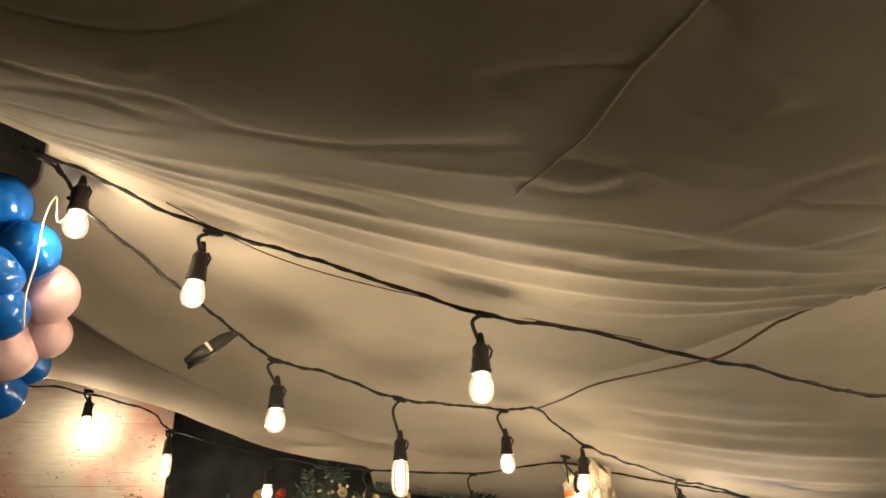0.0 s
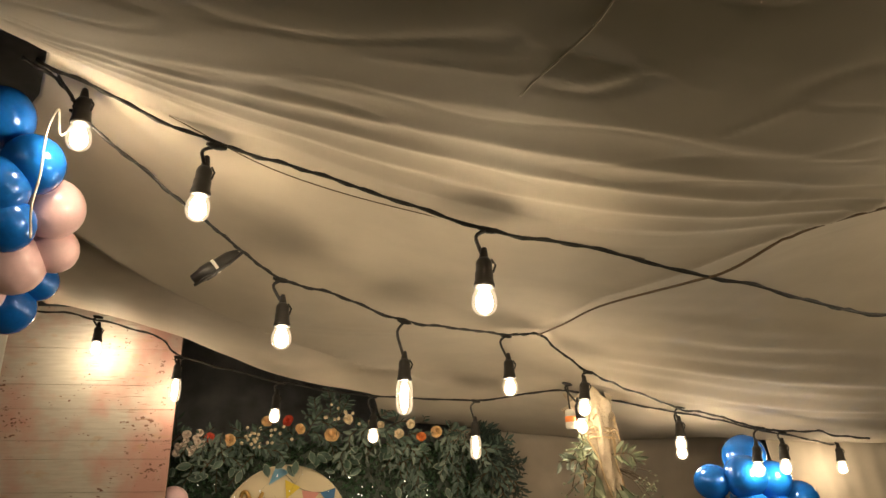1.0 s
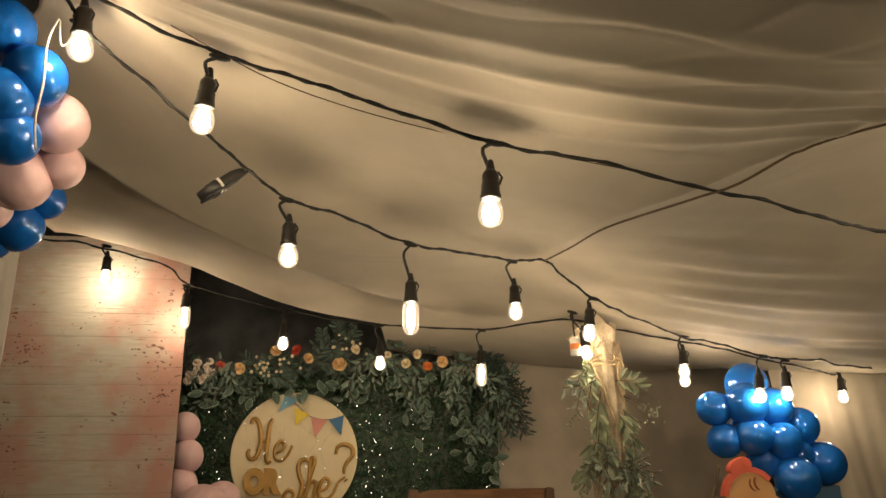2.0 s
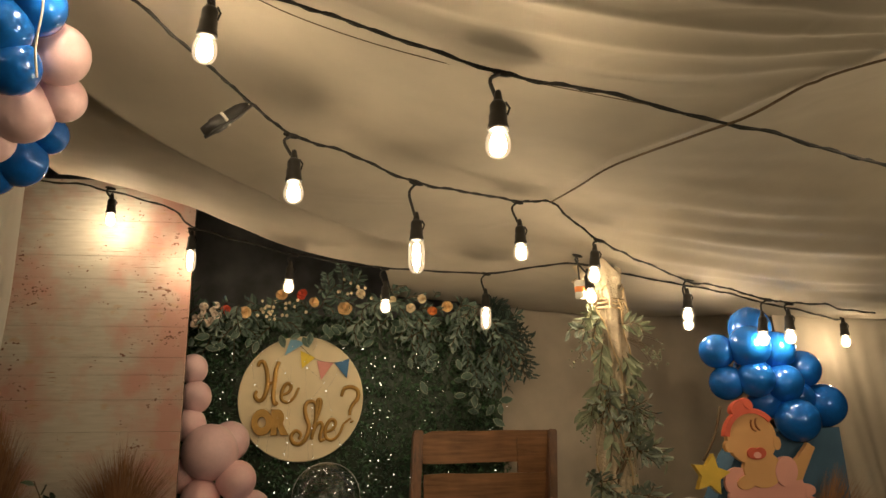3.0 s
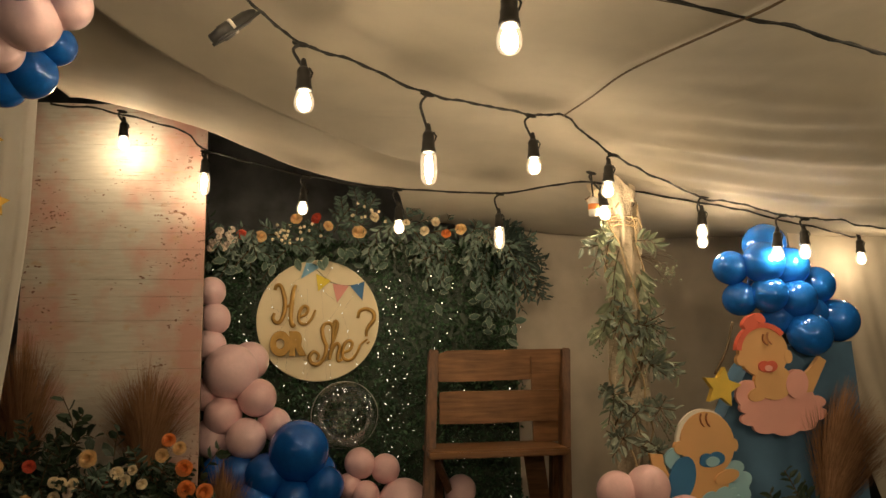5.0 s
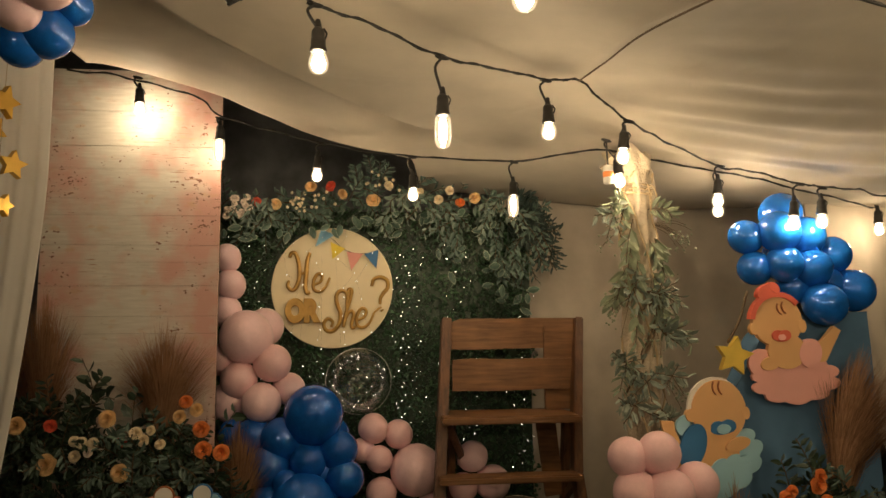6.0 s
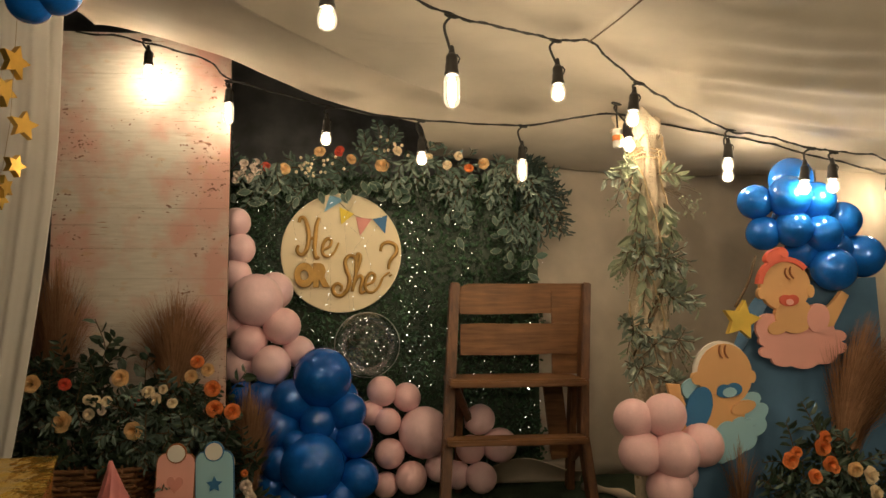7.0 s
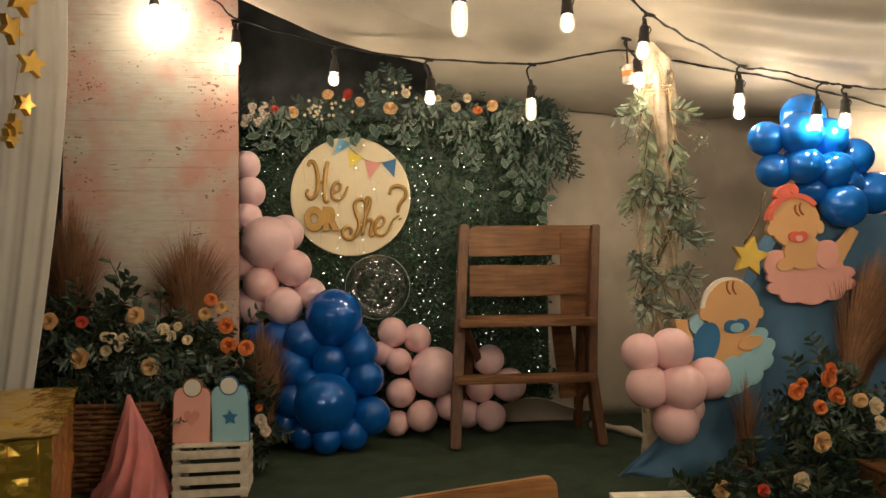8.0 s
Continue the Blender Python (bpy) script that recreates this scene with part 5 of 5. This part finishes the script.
for cx, cz, n in ((1.53, 1.42, 40), (1.19, 1.40, 16), (1.50, 1.13, 34), (1.46, 1.18, 26), (1.22, 1.10, 22), (1.50, 0.76, 26), (1.40, 0.98, 20)):
    root = Vector((1.37 + 0.05 * (1 if cx > 1.37 else -1), -1.0, cz + 0.08))
    for k in range(n):
        p = Vector((cx + random.gauss(0, 0.028), -1.06 + random.gauss(0, 0.02), cz + random.gauss(0, 0.035)))
        bmesh.ops.create_icosphere(bm, subdivisions=1, radius=random.uniform(0.003, 0.006), matrix=Matrix.Translation(p))
        if k % 3 == 0:
            tube(tw, spline([root, root.lerp(p, 0.6) + Vector((0, -0.01, 0.015)), p], 3), 0.001, 4)
part("filler_blossom", bm, M_PALE, post, "tiny dried filler flower heads")["kind"] = "stuff"
part("twig_tangle", tw, M_STEM, post)["kind"] = "stuff"
holder = group_of("lamp_adapter", (1.20, -1.10, 1.70), "white lamp adapter with an orange band hanging on a cord", "lamp fitting")
bm = bmesh.new()
lathe(bm, [(0.012, 0.035), (0.021, 0.030), (0.022, 0.010), (0.022, -0.04), (0.018, -0.045)], 14, Matrix.Translation((1.20, -1.11, 1.70)))
part("body", bm, M_WHITEP, holder)
bm = bmesh.new()
lathe(bm, [(0.0225, 0.006), (0.0232, 0.004), (0.0232, -0.016), (0.0225, -0.018)], 14, Matrix.Translation((1.20, -1.11, 1.70)))
part("band", bm, ROSE["orange"], holder, "orange band")
bm = bmesh.new()
tube(bm, [(1.20, -1.11, 1.73), (1.20, -1.10, 1.79), (1.20, -1.10, 1.845)], 0.004, 5)
part("cord", bm, M_CORD, holder)


# ---- flower beds ----
def mound(parent, name, boxes, count, size, material, width=0.45):
    """Leafy sprays filling boxes of (x0, x1, y0, y1, z0, z1)."""
    stems = []
    for x0, x1, y0, y1, z0, z1, n in boxes:
        for k in range(n):
            p = Vector((random.uniform(x0, x1), random.uniform(y0, y1), random.uniform(z0, z1)))
            d = Vector((random.gauss(0, 0.6), random.uniform(-0.9, 0.2), random.gauss(0.25, 0.5))).normalized() * random.uniform(0.07, 0.15)
            stems.append([p, p + d * 0.5 + Vector((0, 0, 0.01)), p + d])
    return foliage(name, stems, count, size, material, parent, 0.85, width)


def grass_tuft(name, base, height, spread, n, label, lean=0.0):
    """Dry plume grass: a sheaf of fine bent blades."""
    base = Vector(base)
    vs, fs = [], []
    for k in range(n):
        a, q = random.uniform(0, 6.28), random.random() ** 0.7
        tip = Vector((math.cos(a) * spread * q + lean, math.sin(a) * spread * 0.4 * q, height * random.uniform(0.55, 1.05) * (1 - 0.25 * q)))
        root = Vector((random.gauss(0, 0.018), random.gauss(0, 0.015), 0))
        mid = root.lerp(tip, 0.55) - Vector((tip.x, tip.y, 0)) * 0.22
        w = random.uniform(0.0005, 0.0014)
        side = Vector((math.cos(a + 1.57), math.sin(a + 1.57), 0)) * w
        i = len(vs)
        c = [root, root.lerp(mid, 0.5), mid, mid.lerp(tip, 0.55) + Vector((0, 0, 0.02)), tip]
        for j, p in enumerate(c):
            f = (0.7, 1.0, 1.1, 0.9, 0.15)[j]
            vs += [base + p + side * f, base + p - side * f]
        for j in range(4):
            fs.append((i + 2 * j, i + 2 * j + 1, i + 2 * j + 3, i + 2 * j + 2))
    me = bpy.data.meshes.new(name)
    me.from_pydata([tuple(v) for v in vs], [], fs)
    me.materials.append(M_DRY)
    ob = part(name, me, None)
    return tagged(ob, label, "dry grass", kind="stuff")


def wicker_basket(at, rx, ry, h, label):
    """A woven basket: uprights, and strands that pass in and out of them."""
    e = group_of("basket", at, label, "basket")
    x, y, z = at
    bm = bmesh.new()
    rows = int(h / 0.021)
    for k in range(rows):
        pts = []
        for i in range(57):
            a = 2 * math.pi * i / 56
            f = 1 + 0.035 * (1 if (i // 2 + k) % 2 else -1) + 0.10 * k / rows
            c, s = math.cos(a), math.sin(a)
            sq = (abs(c) ** 4 + abs(s) ** 4) ** -0.25
            pts.append((x + rx * f * c * sq, y + ry * f * s * sq, z + 0.012 + 0.021 * k))
        tube(bm, pts, 0.0105, 5)
    part("weave", bm, M_WICKER, e)["kind"] = "stuff"
    for i in range(28):
        a = 2 * math.pi * i / 28
        c, s = math.cos(a), math.sin(a)
        sq = (abs(c) ** 4 + abs(s) ** 4) ** -0.25
        bm = bmesh.new()
        tube(bm, [(x + rx * c * sq, y + ry * s * sq, z), (x + rx * 1.1 * c * sq, y + ry * 1.1 * s * sq, z + h + 0.01)], 0.005, 5)
        part("upright", bm, M_WICKER, e)
    return e


wicker_basket((-1.0, -0.90, 0.0), 0.24, 0.14, 0.36, "brown woven wicker basket holding artificial flowers")
bed = group_of("flower_arrangement", (-0.85, -0.8, 0.36), "dark leafy arrangement with peach, cream and orange roses", "flowers")
mound(bed, "dark_foliage", [(-1.30, -0.50, -0.95, -0.68, 0.36, 0.62, 150), (-1.25, -0.95, -0.9, -0.7, 0.58, 0.74, 36), (-0.66, -0.42, -0.95, -0.75, 0.20, 0.58, 46), (-0.5, -0.30, -0.92, -0.7, 0.08, 0.36, 34), (-1.15, -0.66, -1.0, -0.85, 0.30, 0.40, 30)], 9, 0.062, M_LEAF)
mound(bed, "grey_green_foliage", [(-1.20, -0.45, -1.02, -0.88, 0.40, 0.62, 30), (-0.80, -0.60, -1.03, -0.95, 0.34, 0.52, 12)], 9, 0.062, M_EUCA, 0.36)
stems = [[(-0.98, -0.80, 0.66), (-0.95, -0.85, 0.82), (-0.985, -0.88, 0.94)], [(-0.96, -0.84, 0.78), (-0.93, -0.87, 0.83), (-0.90, -0.88, 0.87)], [(-0.97, -0.82, 0.72), (-0.90, -0.86, 0.78), (-0.85, -0.88, 0.77)], [(-0.80, -0.80, 0.62), (-0.78, -0.85, 0.75), (-0.76, -0.86, 0.80)], [(-0.45, -0.85, 0.6), (-0.40, -0.88, 0.66), (-0.36, -0.88, 0.72)]]
foliage("tall_sprig", stems, 6, 0.075, M_LEAF, bed, 0.8, 0.62, droop=0.0)
for kind, x, z, r in (("peach", -1.21, 0.68, 0.036), ("red", -1.09, 0.675, 0.026), ("peach", -1.085, 0.525, 0.044), ("cream", -0.995, 0.55, 0.024), ("cream", -1.0, 0.61, 0.022), ("peach", -0.86, 0.70, 0.036), ("cream", -0.965, 0.605, 0.024), ("cream", -0.925, 0.60, 0.023), ("white", -0.93, 0.57, 0.02), ("red", -0.81, 0.605, 0.023), ("cream", -0.75, 0.64, 0.026), ("cream", -0.72, 0.61, 0.025), ("cream", -0.69, 0.65, 0.02), ("cream", -0.66, 0.59, 0.022), ("peach", -0.805, 0.485, 0.038), ("orange", -0.56, 0.76, 0.028), ("peach", -0.52, 0.725, 0.028), ("orange", -0.495, 0.65, 0.034), ("orange", -0.485, 0.565, 0.036), ("orange", -0.41, 0.555, 0.034), ("peach", -0.585, 0.70, 0.028), ("peach", -0.42, 0.35, 0.026), ("white", -0.355, 0.245, 0.026), ("white", -0.33, 0.20, 0.024), ("orange", -0.36, 0.30, 0.016), ("white", -0.345, 0.225, 0.02)):
    rose(bed, kind, (0.157 + (x - 0.157) * 0.972, -0.99 + random.uniform(-0.02, 0.02), 0.904 + (z - 0.904) * 0.972), r)
grass_tuft("dry_grass", (-1.20, -0.72, 0.50), 0.74, 0.20, 1700, "tall reddish brown dry plume grass behind the flowers")
grass_tuft("dry_grass", (-0.70, -0.70, 0.52), 0.58, 0.28, 1700, "bushy brown dry grass against the plank backdrop")
grass_tuft("dry_grass", (-0.37, -0.76, 0.12), 0.56, 0.17, 1500, "drooping brown dry grass beside the blue balloons")

bed = group_of("flower_arrangement", (1.9, -1.3, 0), "dark leafy arrangement with orange and peach roses on the floor", "flowers")
mound(bed, "dark_foliage", [(1.80, 2.35, -1.36, -1.20, 0.05, 0.40, 90), (1.70, 1.85, -1.36, -1.22, 0.10, 0.30, 14), (1.85, 2.05, -1.33, -1.22, 0.38, 0.48, 8), (1.30, 1.95, -1.46, -1.34, 0.0, 0.05, 44), (1.6, 1.8, -1.42, -1.28, 0.02, 0.14, 14)], 9, 0.062, M_LEAF)
mound(bed, "grey_green_foliage", [(1.75, 2.05, -1.40, -1.32, 0.22, 0.46, 16)], 8, 0.06, M_EUCA, 0.36)
for kind, x, z, r in (("orange", 1.80, 0.385, 0.034), ("orange", 1.825, 0.415, 0.026), ("orange", 1.945, 0.47, 0.03), ("orange", 1.935, 0.435, 0.036), ("orange", 1.90, 0.32, 0.03), ("orange", 1.965, 0.37, 0.032), ("peach", 2.07, 0.345, 0.03), ("cream", 2.13, 0.32, 0.036), ("peach", 1.90, 0.185, 0.044), ("cream", 1.81, 0.03, 0.042), ("peach", 1.485, 0.01, 0.04), ("cream", 2.15, 0.25, 0.032), ("red", 1.66, 0.0, 0.026), ("orange", 1.985, 0.35, 0.022)):
    rose(bed, kind, (0.157 + (x - 0.157) * 0.937, -1.475, max(r, 0.904 + (z - 0.904) * 0.937)), r * 0.95)
grass_tuft("dry_grass", (2.12, -1.15, 0.30), 0.66, 0.24, 2300, "reddish brown dry grass leaning by the slide", 0.16)
grass_tuft("dry_grass", (1.66, -1.17, 0.04), 0.42, 0.11, 200, "thin brown dry grass in front of the blue cloth")
bm = bmesh.new()
box(bm, 2.02, 2.5, -1.62, -1.35, 0.0, 0.11, None, 0.006)
box(bm, 2.01, 2.51, -1.63, -1.34, 0.11, 0.125, None, 0.004)
tagged(part("wooden_box", bm, M_WOOD, smooth=False), "low reddish brown wooden box on the floor", "box")

# ---- satin cloth, crate and tags ----
bm = bmesh.new()


def satin(u, v):
    a = math.pi * (0.9 + 1.25 * u)
    r = 0.006 + 0.140 * v
    ph = 13 * u * math.pi + 12 * v + 3.0 * noise.noise(Vector((u * 4, v * 2.5, 3)))
    r *= 1 + 0.13 * (1 - 2 * abs(math.sin(ph / 2)) ** 0.7) * min(1, 2 * v) + 0.16 * noise.noise(Vector((u * 3, v * 4, 8)))
    return (-0.830 + r * math.cos(a) + 0.030 * v, -1.105 + r * 0.8 * math.sin(a), 0.400 * (1 - v) + 0.002)


sheet(bm, 110, 30, satin)
cl = tagged(part("satin_cloth", bm, M_PINKCLOTH), "pink satin cloth gathered in folds against the basket", "cloth")
cl.modifiers.new("thickness", "SOLIDIFY").thickness = 0.003


def slatted_crate(at, w, d, h, turn, label, slats=4, material=None):
    """A slatted crate on its base: corner posts and slats with gaps."""
    e = group_of("crate", at, label, "crate", "whitewashed crates")
    m = Matrix.Translation(at) @ Matrix.Rotation(turn, 4, "Z")
    mt = material or M_WHITEWOOD
    for sx in (-1, 1):
        for sy in (-1, 1):
            bm = bmesh.new()
            box(bm, sx * (w / 2 - 0.016) - 0.014, sx * (w / 2 - 0.016) + 0.014, sy * (d / 2 - 0.02) - 0.01, sy * (d / 2 - 0.02) + 0.01, 0, h, m, 0.002)
            part("corner_post", bm, mt, e, smooth=False)
    step = h / slats
    for k in range(slats):
        z0, z1 = k * step + step * 0.15, k * step + step * 0.78
        for s in (-1, 1):
            bm = bmesh.new()
            box(bm, -w / 2, w / 2, s * (d / 2 - 0.005) - 0.005, s * (d / 2 - 0.005) + 0.005, z0 + random.uniform(-0.003, 0.003), z1, m, 0.002)
            part("slat", bm, mt, e, smooth=False)
            bm = bmesh.new()
            box(bm, s * (w / 2 - 0.004) - 0.004, s * (w / 2 - 0.004) + 0.004, -d / 2 + 0.012, d / 2 - 0.012, z0, z1, m, 0.002)
            part("slat", bm, mt, e, smooth=False)
    for k in range(3):
        bm = bmesh.new()
        box(bm, -w / 2, w / 2, -d / 2 + d * k / 3 + 0.006, -d / 2 + d * (k + 1) / 3 - 0.006, h, h + 0.009, m, 0.002)
        part("top_slat", bm, mt, e, smooth=False)
    return e


slatted_crate((-0.51, -1.07, 0.0), 0.285, 0.20, 0.20, 0.06, "whitewashed slatted wooden crate standing on the floor")
slatted_crate((1.0, -1.90, 0.0), 0.25, 0.20, 0.165, -0.03, "whitewashed slatted wooden crate near the bench")


def bib_tag(x, z, y, w, h, material, edge, motif, motif_mat, label, turn):
    """A shouldered board with a round white disc at its top and a motif on its face."""
    e = group_of("tag_board", (x, y, z), label, "tag board", "tag boards")
    m = Matrix.Translation((x, y, z)) @ Matrix.Rotation(turn, 4, "Y")
    out = [(-w / 2, 0), (w / 2, 0), (w / 2, h * 0.72), (w * 0.47, h * 0.80), (w * 0.38, h * 0.86), (w * 0.20, h * 0.88), (-w * 0.20, h * 0.88), (-w * 0.38, h * 0.86), (-w * 0.47, h * 0.80), (-w / 2, h * 0.72)]
    for nm, pts, yy, dep, mt in (("board", out, 0.0, 0.012, material), ("rim", [(px * 1.05, pz * 1.02 - 0.003) for px, pz in out], 0.004, 0.014, edge), ("disc", oval(0, h * 0.88, w * 0.235, w * 0.235), -0.005, 0.012, M_WHITEP), ("disc_rim", oval(0, h * 0.88, w * 0.27, w * 0.27), -0.002, 0.012, edge), ("motif", motif, -0.003, 0.004, motif_mat)):
        bm = bmesh.new()
        slab(bm, pts, yy, dep)
        bmesh.ops.transform(bm, verts=bm.verts, matrix=m)
        part(nm, bm, mt, e, smooth=False)


heart = [(0.031 * math.sin(t) ** 3, 0.10 + 0.0023 * (13 * math.cos(t) - 5 * math.cos(2 * t) - 2 * math.cos(3 * t) - math.cos(4 * t))) for t in [2 * math.pi * k / 28 for k in range(28)]]
bib_tag(-0.588, 0.210, -1.12, 0.140, 0.245, M_CLOUDP, M_SKINLINE, heart, M_PINKC, "pink paper tag board with a heart on the crate", 0.03)
bib_tag(-0.434, 0.210, -1.12, 0.140, 0.250, M_CLOUDB, M_BLUEP, star_outline(0, 0.095, 0.032), M_BLUEP, "light blue paper tag board with a star on the crate", -0.03)

# ---- gold box, gold stars ----
def crumple(bm, amp):
    """Pushes a fine mesh in and out into small foil facets."""
    bm.normal_update()
    for v in bm.verts:
        p = v.co * 14
        cell = noise.noise(Vector((round(p.x), round(p.y), round(p.z))) * 0.73)
        v.co += v.normal * amp * (0.6 * noise.noise(p * 0.9) + 0.5 * noise.noise(p * 2.3) + 0.3 * cell)


gift = group_of("gold_box", (-1.0, -1.75, 0), "box wrapped in crinkled gold foil with an open lid", "gift box")
m = Matrix.Translation((-0.985, -1.86, 0)) @ Matrix.Rotation(0.30, 4, "Z")
bm = bmesh.new()
box(bm, -0.22, 0.205, -0.30, 0.30, 0.0, 0.458, m)
bmesh.ops.subdivide_edges(bm, edges=bm.edges, cuts=22, use_grid_fill=True)
crumple(bm, 0.012)
part("carton", bm, M_GOLD, gift, smooth=False)
bm = bmesh.new()
sheet(bm, 24, 24, lambda u, v: m @ Vector((-0.225 + 0.445 * u, -0.315 + 0.63 * v, 0.468 + 0.032 * v + 0.003 * noise.noise(Vector((u * 6, v * 6, 2))))))
crumple(bm, 0.010)
lid = part("lid", bm, M_GOLD, gift, "crinkled gold foil lid flap", smooth=False)
lid.modifiers.new("thickness", "SOLIDIFY").thickness = 0.004
for x0 in (0.10, 0.17):
    bm = bmesh.new()
    tube(bm, [m @ Vector((x0 + 0.002 * math.sin(i), -0.3015, 0.46 * (1 - i / 10))) for i in range(11)], 0.002, 5)
    part("fold_edge", bm, M_GOLD, gift)

M_GOLDCARD = mat("gold_mirror_card", (0.80, 0.50, 0.11), 0.30, metal=0.75, scale=14, var=0.2, bump=0.15, bump_scale=30)
stars = group_of("star_garland", (-1.17, -1.27, 2.0), "hanging string of thick gold card stars before the sheer curtain", "star garland")
for x, z, r, turn, yaw in ((-1.165, 1.90, 0.066, 0.2, 1.0), (-1.125, 1.66, 0.056, 0.1, 0.75), (-1.15, 1.51, 0.044, 0.3, 0.95), (-1.185, 1.43, 0.045, 0.9, 1.25), (-1.20, 1.385, 0.04, 0.5, 1.1), (-1.20, 1.79, 0.06, 0.5, 1.1)):
    bm = bmesh.new()
    slab(bm, star_outline(0, 0, r, turn, 0.48), -0.014, 0.028)
    bmesh.ops.transform(bm, verts=bm.verts, matrix=Matrix.Translation((x, -1.27, z)) @ Matrix.Rotation(yaw + 0.22, 4, "Z"))
    part("star", bm, M_GOLDCARD, stars, smooth=False)
bm = bmesh.new()
tube(bm, [(-2.6, -1.15, 2.325), (-1.6, -1.15, 2.322), (-1.02, -1.15, 2.32)], 0.009, 8)
tagged(part("curtain_rail", bm, M_SOCKET), "thin black rail carrying the sheer curtain", "curtain rail", kind="structure")
bm = bmesh.new()
tube(bm, [(-1.18, -1.16, 2.325), (-1.175, -1.24, 2.1), (-1.165, -1.27, 1.9), (-1.17, -1.27, 1.67), (-1.19, -1.27, 1.5), (-1.235, -1.27, 1.38)], 0.001, 4)
part("thread", bm, M_RAFFIA, stars)

# ---- bench in front, log behind the chair ----
bench = group_of("bench", (0.42, -1.95, 0), "low varnished wooden bench with a rounded backrest board", "bench")
tilt = Matrix.Translation((0.43, -1.95, 0.0)) @ Matrix.Rotation(0.06, 4, "Z") @ Matrix.Rotation(-0.10, 4, "Y")
bm = bmesh.new()
corner = [(0.235 + 0.035 * math.sin(math.radians(a)), 0.215 + 0.035 * math.cos(math.radians(a))) for a in range(0, 91, 15)]
slab(bm, [(-0.32, 0.07), (-0.32, 0.235), (-0.30, 0.25)] + corner + [(0.27, 0.09), (0.255, 0.07)], -0.013, 0.026)
bmesh.ops.transform(bm, verts=bm.verts, matrix=tilt)
bmesh.ops.bevel(bm, geom=[e for e in bm.edges if e.calc_face_angle(0) > 1.2], offset=0.004, segments=2, affect="EDGES")
part("backrest", bm, M_BENCH, bench, smooth=False)
bm = bmesh.new()
box(bm, 0.14, 0.68, -2.16, -1.975, 0.085, 0.107, None, 0.005)
part("seat", bm, M_BENCH, bench, smooth=False)
for sx in (0.17, 0.65):
    for y0 in (-2.15, -2.01):
        bm = bmesh.new()
        box(bm, sx - 0.017, sx + 0.017, y0, y0 + 0.03, 0.0, 0.086, None, 0.004)
        part("leg", bm, M_BENCH, bench, smooth=False)
bm = bmesh.new()
sheet(bm, 50, 12, lambda u, v: (0.82 + 0.50 * u, -0.06 + 0.05 * math.cos(math.pi * v) - 0.02, 0.02 + 0.15 * math.sin(math.pi * v * 0.5) * (0.75 + 0.25 * math.sin(u * 5))))
fc = tagged(part("fallen_cloth", bm, M_BACK), "brown cloth heaped on the floor behind the chair", "cloth")
fc.modifiers.new("thickness", "SOLIDIFY").thickness = 0.004
bm = bmesh.new()
tube(bm, spline([(1.30, -0.15, 0.02), (1.45, -0.35, 0.025), (1.50, -0.62, 0.02), (1.46, -0.85, 0.02)], 8), [0.02 + 0.006 * math.sin(i) for i in range(25)], 8)
tagged(part("cloth_hem", bm, M_BACK), "rolled hem of the beige backdrop lying on the carpet", "cloth")
